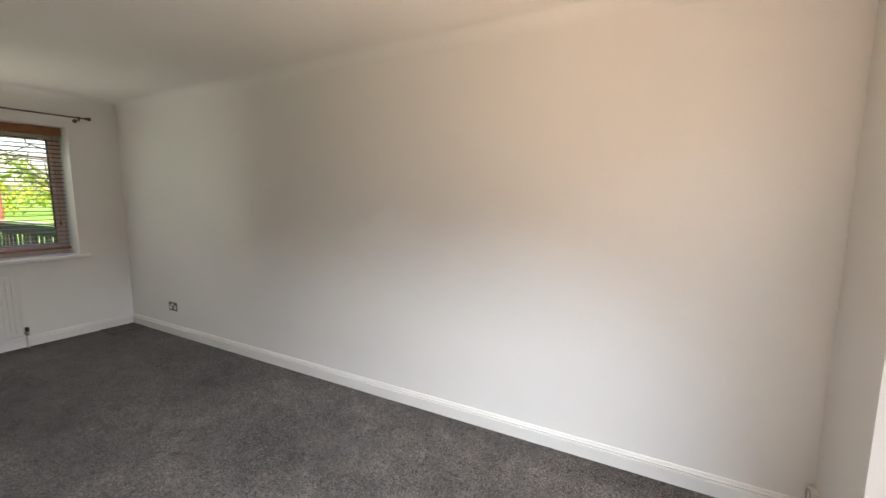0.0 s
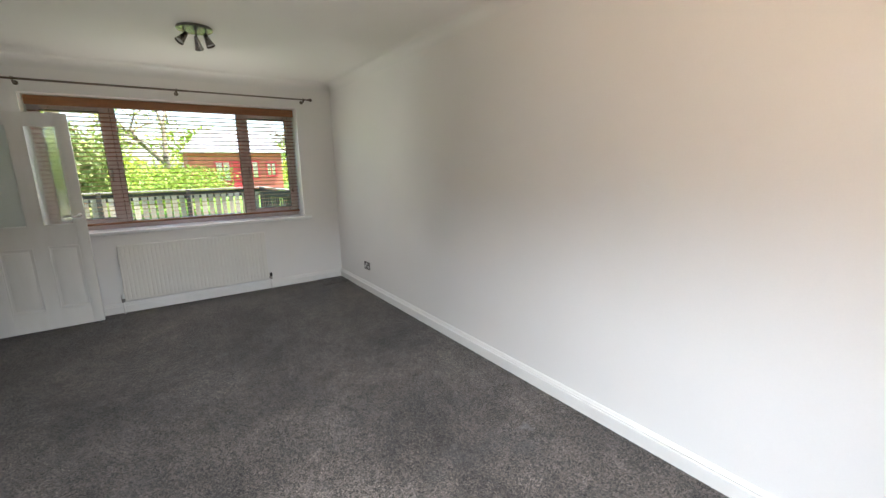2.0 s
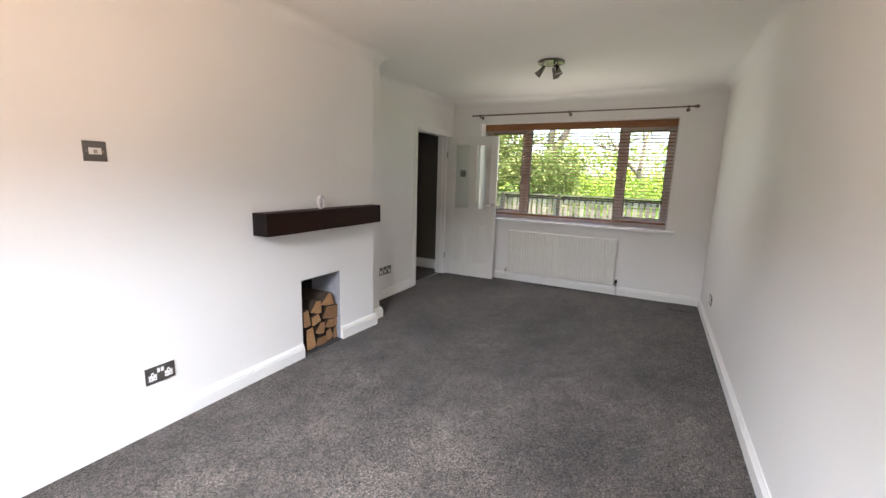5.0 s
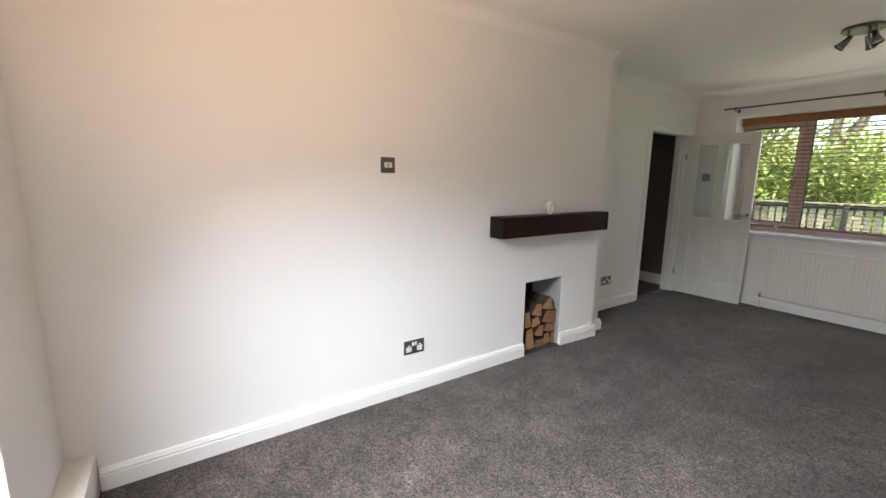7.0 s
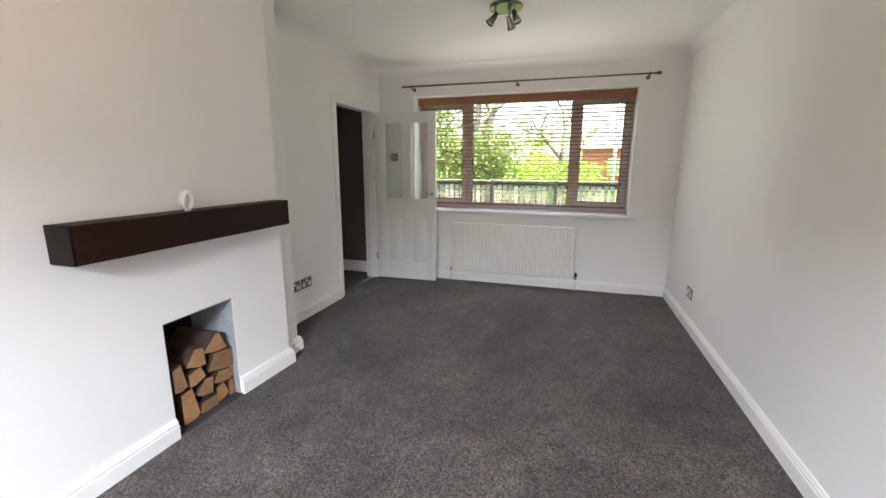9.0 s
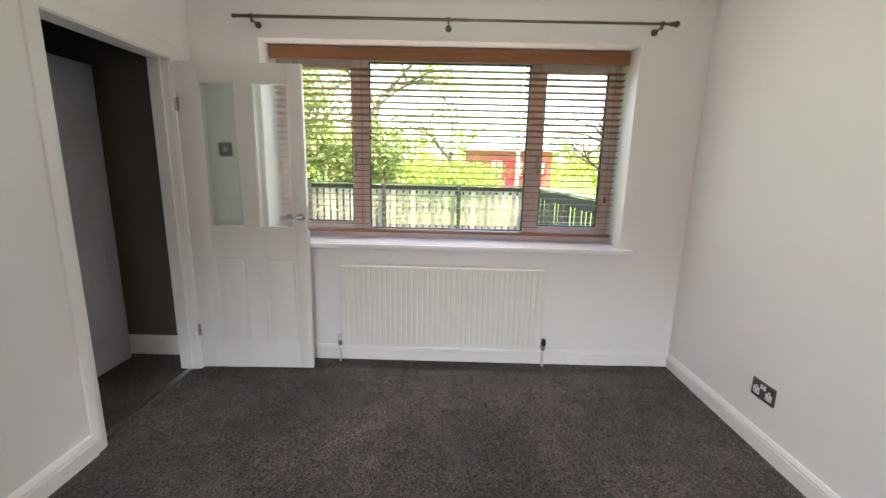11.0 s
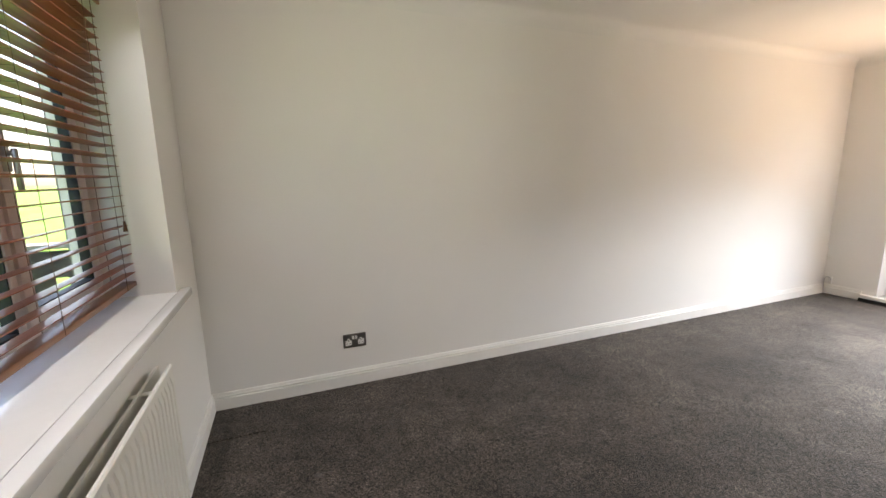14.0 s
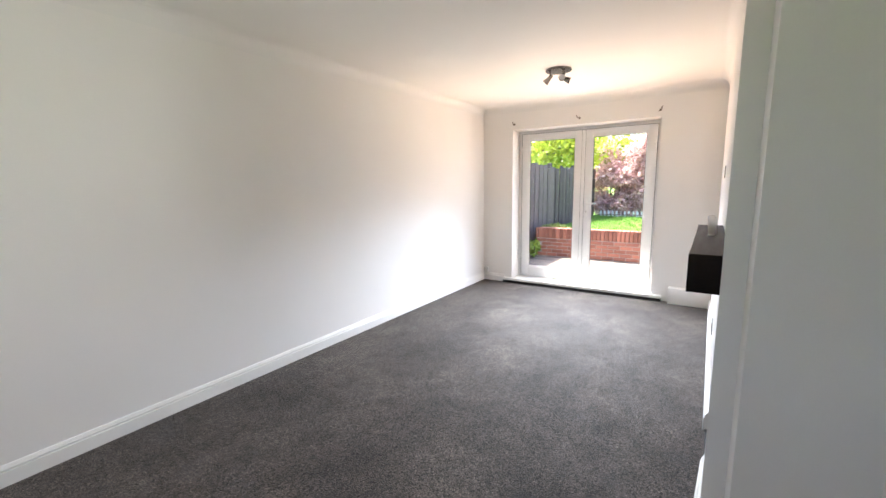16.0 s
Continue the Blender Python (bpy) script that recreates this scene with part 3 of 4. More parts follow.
# ---- venetian blind ----
BY = YN + 0.170
blind = thing("venetian_blind", ((WX0 + WX1) / 2, BY, 2.177), "brown wooden venetian blind, lowered with flat open slats", "blind")
BX0, BX1 = WX0 + 0.020, WX1 - 0.015
boxes("valance", M_VALANCE, blind, (BX0 - 0.006, BX1 + 0.006, BY - 0.046, BY - 0.034, 2.092, 2.177), bevel=0.004, label="brown wooden valance board")
boxes("headrail", M_VALANCE, blind, (BX0, BX1, BY - 0.030, BY + 0.025, 2.130, 2.177), bevel=0.002)
PITCH, NS = 0.0425, 26
sl = bmesh.new()
prof = [(-0.025, 0.0), (-0.0125, 0.0012), (0.0, 0.0016), (0.0125, 0.0012), (0.025, 0.0), (0.025, -0.0028), (0.0, -0.0012), (-0.025, -0.0028)]
ends = [[sl.verts.new((x, y, z)) for y, z in prof] for x in (-(BX1 - BX0) / 2, (BX1 - BX0) / 2)]
for j in range(len(prof)):
    sl.faces.new((ends[0][j], ends[1][j], ends[1][(j + 1) % 8], ends[0][(j + 1) % 8]))
sl.faces.new(ends[0]), sl.faces.new(ends[1])
bmesh.ops.recalc_face_normals(sl, faces=sl.faces)
slat_mesh = bpy.data.meshes.new("slat")
sl.to_mesh(slat_mesh), sl.free()
slat_mesh.materials.append(M_SLAT)
rng = random.Random(4)
for i in range(NS):
    piece("slat", slat_mesh, blind, pose((BX0 + BX1) / 2, BY + rng.uniform(-0.001, 0.001), 0.982 + PITCH * i + rng.uniform(-0.0015, 0.0015), -7.5 + rng.uniform(-1.8, 1.8), rng.uniform(-0.04, 0.04), 0))
boxes("bottom_rail", M_VALANCE, blind, (BX0, BX1, BY - 0.026, BY + 0.026, 0.922, 0.944), bevel=0.004, label="brown wooden bottom rail")
for x in (-0.38, 0.07, 0.64, 1.21, 1.75):
    b = bmesh.new()
    for y in (-0.027, 0.027):
        rod(b, (x, BY + y, 0.925), (x, BY + y, 2.13), 0.0011, n=6)
    for i in range(NS):
        rod(b, (x, BY - 0.027, 0.978 + PITCH * i), (x, BY + 0.027, 0.978 + PITCH * i), 0.0007, n=5)
    part("ladder_cord", b, M_CORD, blind, "thin brown ladder cord")
b = bmesh.new()
rod(b, (1.80, BY - 0.036, 1.22), (1.80, BY - 0.036, 2.10), 0.0014, n=6)
rod(b, (1.80, BY - 0.036, 1.175), (1.80, BY - 0.036, 1.22), 0.009, 0.004, n=10)
part("pull_cord", b, M_CORD, blind, "pull cord with a wooden tassel")

# ---- curtain pole ----
pole = thing("curtain_pole", (0.7, 5.52, 2.275), "thin dark metal curtain pole on three brackets, empty", "curtain pole")
b = bmesh.new()
rod(b, (-0.64, 5.518, 2.276), (0.78, 5.518, 2.276), 0.0095, n=16)
part("rod", b, M_ROD, pole, "", 40)
b = bmesh.new()
rod(b, (0.70, 5.518, 2.276), (2.02, 5.518, 2.276), 0.0078, n=16)
part("inner_rod", b, M_ROD, pole, "", 40)
b = bmesh.new()
ball(b, (2.04, 5.518, 2.276), 0.019)
rod(b, (2.005, 5.518, 2.276), (2.024, 5.518, 2.276), 0.013)
part("finial", b, M_ROD, pole, "ball finial", True)
b = bmesh.new()
rod(b, (-0.655, 5.518, 2.276), (-0.635, 5.518, 2.276), 0.0115)
part("end_cap", b, M_ROD, pole)
for x in (-0.54, 0.663, 1.955):
    b = bmesh.new()
    rod(b, (x, YN, 2.255), (x, YN - 0.006, 2.255), 0.020, n=18)
    rod(b, (x, YN - 0.004, 2.255), (x, 5.518, 2.258), 0.006)
    rod(b, (x - 0.009, 5.518, 2.276), (x + 0.009, 5.518, 2.276), 0.0145, n=16)
    rod(b, (x, 5.518, 2.242), (x, 5.518, 2.262), 0.005)
    part("bracket", b, M_ROD, pole, "", 40)

# ---- radiator ----
rad = thing("radiator", (0.66, 5.55, 0.10), "cream-white double panel radiator with vertical ribs under the window", "radiator")
RX0, RX1, RZ0, RZ1, RY = -0.045, 1.368, 0.135, 0.722, 5.536


def ribbed(y, side):
    """A pressed steel panel with vertical ribs; side is the way the ribs stand out."""
    b, cols, n = bmesh.new(), [], 37
    w = (RX1 - RX0 - 0.04) / n
    xs = [(RX0, 0.0), (RX0 + 0.004, 0.004), (RX0 + 0.02, 0.004)]
    for i in range(n):
        x = RX0 + 0.02 + i * w
        xs += [(x + w * 0.10, 0.004), (x + w * 0.21, 0.0115), (x + w * 0.79, 0.0115), (x + w * 0.90, 0.004)]
    xs += [(RX1 - 0.02, 0.004), (RX1 - 0.004, 0.004), (RX1, 0.0)]
    zs = [(RZ0, 0.0), (RZ0 + 0.006, 0.4), (RZ0 + 0.026, 0.4), (RZ0 + 0.058, 1.0), (RZ1 - 0.058, 1.0), (RZ1 - 0.026, 0.4), (RZ1 - 0.006, 0.4), (RZ1, 0.0)]
    for x, d in xs:
        cols.append([b.verts.new((x, y + side * (min(d, 0.004) if k <= 0.4 else d) * (k if k == 0 else 1), z)) for z, k in zs])
    for c, e in zip(cols, cols[1:]):
        for j in range(len(zs) - 1):
            b.faces.new((c[j], e[j], e[j + 1], c[j + 1]))
    r = bmesh.ops.extrude_face_region(b, geom=list(b.faces))
    for v in r["geom"]:
        if isinstance(v, bmesh.types.BMVert):
            v.co.y = y - side * 0.008
    return b


part("front_panel", ribbed(RY + 0.010, -1), M_RAD, rad, "", 30)
part("back_panel", ribbed(RY + 0.056, 1), M_RAD, rad, "", 30)
boxes("manifold", M_RAD, rad, (RX0 + 0.01, RX1 - 0.01, RY + 0.020, RY + 0.042, RZ0 + 0.015, RZ0 + 0.045), (RX0 + 0.01, RX1 - 0.01, RY + 0.020, RY + 0.042, RZ1 - 0.19, RZ1 - 0.16), bevel=0.005)
for x in (RX0 + 0.2, (RX0 + RX1) / 2, RX1 - 0.2):
    boxes("bracket", M_RAD, rad, (x - 0.012, x + 0.012, RY + 0.062, YN, RZ0 + 0.05, RZ1 - 0.012), (x - 0.012, x + 0.012, RY + 0.018, RY + 0.062, RZ1 - 0.016, RZ1 - 0.008))
for x, s in ((RX0 - 0.022, -1), (RX1 + 0.030, 1)):
    b = bmesh.new()
    rod(b, (x, RY + 0.03, 0.0), (x, RY + 0.03, 0.16), 0.0075, n=14)
    part("pipe", b, M_GLOSS, rad, "white painted feed pipe", True)
    b = bmesh.new()
    rod(b, (x, RY + 0.03, 0.125), (x, RY + 0.03, 0.165), 0.013, n=14)
    rod(b, (x, RY + 0.03, 0.15), (x - s * 0.035, RY + 0.03, 0.15), 0.010, n=14)
    part("valve_body", b, M_STEEL, rad, "metal valve", 40)
    b = bmesh.new()
    rod(b, (x, RY + 0.03, 0.165), (x, RY + 0.03, 0.205), 0.017, 0.013, n=16)
    part("valve_cap", b, M_BLACK if s > 0 else M_INSERT, rad, "black valve cap" if s > 0 else "cream valve cap", 40)

# ---- garden doors ----
gd = thing("door_2", ((DX0 + DX1) / 2, YS - 0.27, 0.06), "white plastic double garden doors, closed, fully glazed", "door", kind="structure")
GY0, GY1 = YS - 0.305, YS - 0.235
boxes("frame", M_UPVC, gd, (DX0, DX0 + 0.055, GY0, GY1, 0.06, DZ1), (DX1 - 0.055, DX1, GY0, GY1, 0.06, DZ1), (DX0 + 0.055, DX1 - 0.055, GY0, GY1, DZ1 - 0.055, DZ1), (DX0 + 0.055, DX1 - 0.055, GY0, GY1, 0.06, 0.105), bevel=0.003)
XM = 0.952
for x0, x1 in ((DX0 + 0.050, XM), (XM, DX1 - 0.050)):
    leaf = boxes("leaf", M_UPVC, gd, (x0 + 0.002, x0 + 0.108, GY0 + 0.008, GY1 + 0.014, 0.10, DZ1 - 0.048), (x1 - 0.108, x1 - 0.002, GY0 + 0.008, GY1 + 0.014, 0.10, DZ1 - 0.048),
                 (x0 + 0.108, x1 - 0.108, GY0 + 0.008, GY1 + 0.014, 0.10, 0.225), (x0 + 0.108, x1 - 0.108, GY0 + 0.008, GY1 + 0.014, 2.036, DZ1 - 0.048), bevel=0.004)
    g0, g1 = x0 + 0.108, x1 - 0.108
    boxes("glazing_bead", M_UPVC, leaf, (g0, g0 + 0.014, GY1 - 0.01, GY1 + 0.008, 0.225, 2.036), (g1 - 0.014, g1, GY1 - 0.01, GY1 + 0.008, 0.225, 2.036), (g0 + 0.014, g1 - 0.014, GY1 - 0.01, GY1 + 0.008, 0.225, 0.239), (g0 + 0.014, g1 - 0.014, GY1 - 0.01, GY1 + 0.008, 2.022, 2.036), bevel=0.003)
    boxes("gasket", M_BLACK, leaf, (g0 + 0.014, g0 + 0.018, GY1 - 0.014, GY1 + 0.002, 0.239, 2.022), (g1 - 0.018, g1 - 0.014, GY1 - 0.014, GY1 + 0.002, 0.239, 2.022), (g0 + 0.018, g1 - 0.018, GY1 - 0.014, GY1 + 0.002, 2.018, 2.022), (g0 + 0.018, g1 - 0.018, GY1 - 0.014, GY1 + 0.002, 0.239, 0.243), label="dark rubber gasket")
    p = boxes("pane", M_GLASS, leaf, (g0 + 0.01, g1 - 0.01, GY0 + 0.028, GY0 + 0.032, 0.231, 2.030), label="clear glass pane")
    p.visible_shadow = False
# the leaves overlap the frame, so grey strips imitate the shadow gaps
for x0, x1 in ((DX0 + 0.048, DX0 + 0.052), (DX1 - 0.052, DX1 - 0.048), (XM - 0.024, XM - 0.020), (XM + 0.024, XM + 0.028)):
    boxes("gap_shadow_line", M_GAPLINE, gd, (x0, x1, GY1, GY1 + 0.016, 0.10, DZ1 - 0.046), label="thin grey strip drawn for the shadow gap round the door leaf")
boxes("gap_shadow_line", M_GAPLINE, gd, (DX0 + 0.052, DX1 - 0.052, GY1, GY1 + 0.016, DZ1 - 0.048, DZ1 - 0.044), label="thin grey strip drawn for the shadow gap round the door leaf")
boxes("meeting_stile", M_UPVC, gd, (XM - 0.020, XM + 0.024, GY1 + 0.014, GY1 + 0.024, 0.11, DZ1 - 0.055), bevel=0.004)
b = bmesh.new()
box(b, 0.879, 0.909, GY1 + 0.014, GY1 + 0.024, 0.99, 1.21, bevel=0.005)
rod(b, (0.894, GY1 + 0.02, 1.155), (0.894, GY1 + 0.062, 1.155), 0.010)
box(b, 0.762, 0.905, GY1 + 0.052, GY1 + 0.066, 1.144, 1.166, bevel=0.005)
part("lever_handle", b, M_INSERT, gd, "white lever handle", 40)
b = bmesh.new()
rod(b, (0.894, GY1 + 0.02, 1.045), (0.894, GY1 + 0.034, 1.045), 0.008)
part("key_cylinder", b, M_STEEL, gd, "brass lock cylinder")
for x in (DX0 + 0.058, DX1 - 0.058):
    for z in (0.35, 1.1, 1.85):
        b = bmesh.new()
        rod(b, (x, GY1 + 0.012, z), (x, GY1 + 0.012, z + 0.10), 0.009)
        part("hinge", b, M_INSERT, gd, "white door hinge", True)
structure("door_step", M_GLOSS, (-0.085, 1.985, YS, YS + 0.055, 0.036, 0.070), (DX0, DX1, YS - 0.30, YS, 0.0, 0.06), label="white painted step board below the garden doors", category="step", bevel=0.003)
# black strip put in for the shadow under the step board
structure("step_strip", M_BLACK, (-0.085, 1.985, YS, YS + 0.062, 0.0, 0.036), label="black strip for the shadow gap below the door step", category="trim")
structure("outer_door_step", M_UPVC, (DX0, DX1, YS - TW, YS - 0.30, -0.10, 0.055), label="white outer sill of the garden doors", category="step")


def hook(x, tilt):
    """A bare curtain-rail bracket: a plate, a short arm and an upturned hook."""
    at = Vector((x, YS, 2.245))
    ob = thing("curtain_hook", at, "small dark metal curtain bracket above the garden doors", "bracket", "curtain brackets above the garden doors")
    b = bmesh.new()
    rod(b, at, at + Vector((0, 0.005, 0)), 0.014, n=14)
    part("plate", b, M_ROD, ob)
    b = bmesh.new()
    rod(b, at, at + Vector((tilt * 0.4, 0.045, 0.004)), 0.005)
    rod(b, at + Vector((tilt * 0.4, 0.045, 0.0)), at + Vector((tilt, 0.05, 0.032)), 0.006)
    rod(b, at + Vector((tilt * 0.4, 0.045, 0.002)), at + Vector((-tilt * 0.6, 0.052, -0.022)), 0.005)
    part("arm", b, M_ROD, ob, "", 40)


hook(1.848, 0.008)
hook(0.963, 0.030)
hook(0.048, -0.022)

# ---- mantel beam and what stands on it ----
man = thing("mantel_shelf", (XB, 2.48, 1.01), "dark stained oak beam mantel shelf on the chimney breast", "mantel shelf")
b = bmesh.new()
box(b, XB, XB + 0.132, 1.882, 3.088, 1.011, 1.163, bevel=0.0)
bmesh.ops.subdivide_edges(b, edges=[e for e in b.edges if abs(e.verts[0].co.y - e.verts[1].co.y) > 0.5], cuts=14)
bmesh.ops.bevel(b, geom=[e for e in b.edges if len(e.link_faces) == 2 and e.calc_face_angle(0) > 0.5], offset=0.004, segments=2, affect="EDGES")
for v in b.verts:
    if v.co.x > XB + 0.02:
        v.co.x += 0.003 * noise.noise(Vector((v.co.y * 4, v.co.z * 9, 1)))
        v.co.z += 0.002 * noise.noise(Vector((v.co.y * 5, v.co.x * 9, 7)))
part("beam", b, M_BEAM, man, "", 40)
for y0, y1 in ((1.872, 1.8815), (3.0885, 3.098)):
    boxes("end_board", M_BEAMEND, man, (XB + 0.002, XB + 0.134, y0, y1, 1.012, 1.164), bevel=0.003, label="duller brown end grain")
orn = thing("ring_ornament", (XB + 0.062, 2.43, 1.163), "small white glazed ring-shaped ceramic ornament on a foot", "ornament")
b = bmesh.new()
ring = []
for i in range(28):
    a = 2 * math.pi * i / 28
    c = Vector((0.004 * math.sin(a), 0.027 * math.cos(a), 0.040 * math.sin(a)))
    rad_v = Vector((0, math.cos(a), math.sin(a)))
    t = 0.012 + 0.005 * math.sin(a)
    ring.append([b.verts.new(Vector((XB + 0.062, 2.43, 1.212)) + c + rad_v * (t * math.cos(q)) + Vector((0.019 * math.sin(q), 0, 0))) for q in (2 * math.pi * k / 10 for k in range(10))])
for i in range(28):
    for k in range(10):
        b.faces.new((ring[i][k], ring[(i + 1) % 28][k], ring[(i + 1) % 28][(k + 1) % 10], ring[i][(k + 1) % 10]))
part("ring", b, M_CERAMIC, orn, "", True)
b = bmesh.new()
rod(b, (XB + 0.062, 2.43, 1.1635), (XB + 0.062, 2.43, 1.172), 0.018, 0.012, n=18)
part("foot", b, M_CERAMIC, orn, "", 40)

# ---- split logs ----
# place along and up the opening, width, height, lean and taper of each split billet
LOGS = [
    (0.105, 0.108, 0.105, 0.190, 8, 0.30), (0.226, 0.046, 0.125, 0.068, -4, 0.20), (0.318, 0.068, 0.095, 0.095, 14, 0.35), (0.389, 0.062, 0.070, 0.110, 8, 0.60),
    (0.219, 0.160, 0.110, 0.095, -18, 0.55), (0.325, 0.165, 0.125, 0.072, -14, 0.40), (0.400, 0.162, 0.045, 0.080, 0, 0.20), (0.155, 0.248, 0.110, 0.076, 10, 0.30),
    (0.335, 0.262, 0.185, 0.112, -11, 0.30), (0.055, 0.288, 0.072, 0.140, 4, 0.25), (0.180, 0.345, 0.135, 0.104, -14, 0.55), (0.300, 0.384, 0.180, 0.104, -9, 0.85),
]


def billet(u, v, w, h, lean, taper, r):
    """The cross-section of a split log: two riven sides, a narrow heart edge and a bowed bark side."""
    pts = [(-w / 2, -h / 2), (-w / 6, -h * 0.56), (w / 6, -h * 0.56), (w / 2, -h / 2), (w / 2 * (1 - taper) + w * 0.10 * taper, h / 2), (-w / 2 * (1 - taper) + w * 0.10 * taper, h * 0.46)]
    if h > 1.3 * w:
        pts = [(x + r.uniform(-0.006, 0.006), z) for x, z in pts]
    c, k = math.cos(radians(lean)), math.sin(radians(lean))
    return [(min(FY1 - 0.009, max(FY0 + 0.009, FY0 + u * 1.035 + x * c - z * k + r.uniform(-0.004, 0.004))), max(0.008, v * 1.03 + x * k + z * c + r.uniform(-0.004, 0.004))) for x, z in pts]


lr = random.Random(11)
for shape in LOGS:
    pts = billet(*shape, lr)
    cy, cz = sum(p[0] for p in pts) / len(pts), sum(p[1] for p in pts) / len(pts)
    zmin = min(p[1] for p in pts)
    xf, xb = XB - 0.014 - lr.uniform(0, 0.028), XB - 0.31
    log = thing("log", ((xf + xb) / 2, cy, zmin), "split firewood log with pale cut end, stacked in the fireplace", "log", "logs stacked in the fireplace")
    b = bmesh.new()
    rings = []
    for x, s in ((xf, 0.965), (xf - 0.004, 1.0), (xf - 0.08, 1.0), (xf - 0.17, 0.985), (xb, 0.96)):
        rings.append([b.verts.new((x + lr.uniform(-0.002, 0.002), cy + (y - cy) * s + lr.uniform(-0.002, 0.002), max(0.0065, cz + (z - cz) * s + lr.uniform(-0.0015, 0.0015)))) for y, z in pts])
    for r, s in zip(rings, rings[1:]):
        for j in range(len(pts)):
            b.faces.new((r[j], s[j], s[(j + 1) % len(pts)], r[(j + 1) % len(pts)]))
    b.faces.new(rings[-1])
    part("bark_side", b, M_GAPBARK, log, "rough bark and riven side, shade of the gaps in its dark colour")
    # cut end drawn smaller, so a dark rim stands for the shaded gaps
    ey, ez = lr.uniform(0.90, 0.975), lr.uniform(0.90, 0.975)
    b = bmesh.new()
    face = [b.verts.new((xf + 0.0005 + lr.uniform(-0.001, 0.001), cy + (y - cy) * ey, max(0.009, cz + (z - cz) * ez))) for y, z in pts]
    b.faces.new(face)
    r = bmesh.ops.extrude_face_region(b, geom=list(b.faces))
    for v in r["geom"]:
        if isinstance(v, bmesh.types.BMVert):
            v.co.x += 0.002
    part("cut_end", b, M_LOG, log, "pale sawn end grain")


# ---- sockets and switches ----
def plate(name, label, category, at, along, out, w, h, kind, group=""):
    """A wall plate centred at at; along runs along the wall, out into the room."""
    a, o, u = Vector(along), Vector(out), Vector((0, 0, 1))
    m = Matrix((( a.x, o.x, u.x, at[0]), (a.y, o.y, u.y, at[1]), (a.z, o.z, u.z, at[2]), (0, 0, 0, 1)))
    ob = thing(name, at, label, category, group)

    def add(n, mt, lbl, *dims, bev=0.0):
        b = bmesh.new()
        for d in dims:
            box(b, *d, bevel=bev, m=m)
        part(n, b, mt, ob, lbl)

    add("faceplate", M_PLATE, "dark brushed steel faceplate", (-w / 2, w / 2, 0, 0.006, -h / 2, h / 2), bev=0.0015)
    if kind == "socket":
        for s in (-1, 1):
            c = s * 0.041
            add("outlet", M_INSERT, "white three-pin outlet insert", (c - 0.020, c + 0.020, 0.006, 0.0075, -0.030, 0.004), (c - 0.007, c + 0.007, 0.006, 0.0075, 0.004, 0.016))
            add("pin_hole", M_BLACK, "", (c - 0.003, c + 0.003, 0.0075, 0.0078, 0.000, 0.009), (c - 0.014, c - 0.007, 0.0075, 0.0078, -0.020, -0.016), (c + 0.007, c + 0.014, 0.0075, 0.0078, -0.020, -0.016))
        for s in (-1, 1):
            add("rocker", M_INSERT, "white rocker switch", (s * 0.010 - 0.007, s * 0.010 + 0.007, 0.006, 0.0095, 0.010, 0.034), bev=0.001)
    elif kind == "aerial":
        add("insert", M_INSERT, "white centre insert", (-0.025, 0.025, 0.006, 0.0085, -0.014, 0.016), bev=0.001)
        add("port", M_STEEL, "small metal port", (-0.008, 0.008, 0.0085, 0.0105, -0.008, 0.008), bev=0.001)
    else:
        add("rocker", M_INSERT, "white rocker switch", (-0.008, 0.008, 0.006, 0.010, -0.014, 0.014), bev=0.001)
    for s in (-1, 1):
        b = bmesh.new()
        rod(b, m @ Vector((s * (w / 2 - 0.013), 0.006, 0)), m @ Vector((s * (w / 2 - 0.013), 0.0068, 0)), 0.0035, n=10)
        part("screw", b, M_STEEL, ob)


SOCK = "dark steel double socket with white inserts"
plate("power_socket", SOCK + " near the window wall", "socket", (XE, 4.746, 0.311), (0, -1, 0), (-1, 0, 0), 0.150, 0.094, "socket", "double power sockets")
plate("power_socket", SOCK + " of the chimney breast", "socket", (XB, 1.239, 0.316), (0, 1, 0), (1, 0, 0), 0.152, 0.094, "socket", "double power sockets")
plate("power_socket", SOCK + " of the alcove", "socket", (XA, 3.965, 0.325), (0, 1, 0), (1, 0, 0), 0.150, 0.094, "socket", "double power sockets")
plate("power_socket", SOCK + " of the alcove", "socket", (XA, 3.795, 0.325), (0, 1, 0), (1, 0, 0), 0.150, 0.094, "socket", "double power sockets")
plate("aerial_plate", "square dark steel wall plate with a white insert", "wall plate", (XB, 1.057, 1.502), (0, 1, 0), (1, 0, 0), 0.092, 0.092, "aerial")
plate("light_switch", "dark steel light switch behind the open door", "light switch", (-0.812, YN, 1.485), (1, 0, 0), (0, -1, 0), 0.090, 0.090, "switch")
ph = thing("telephone_socket", (2.285, YS, 0.12), "small white surface telephone box with a cable in the corner", "telephone socket")
boxes("box", M_INSERT, ph, (2.245, 2.315, YS, YS + 0.030, 0.120, 0.195), bevel=0.004)
b = bmesh.new()
for i in range(10):
    a0, a1 = i / 10 * math.pi, (i + 1) / 10 * math.pi
    rod(b, (2.275 + 0.03 * math.cos(a0), YS + 0.034, 0.16 + 0.035 * math.sin(a0)), (2.275 + 0.03 * math.cos(a1), YS + 0.034, 0.16 + 0.035 * math.sin(a1)), 0.004, n=8)
rod(b, (2.305, YS + 0.034, 0.165), (2.312, YS + 0.022, 0.0), 0.004, n=8)
part("cable", b, M_LILAC, ph, "thin grey cable", True)


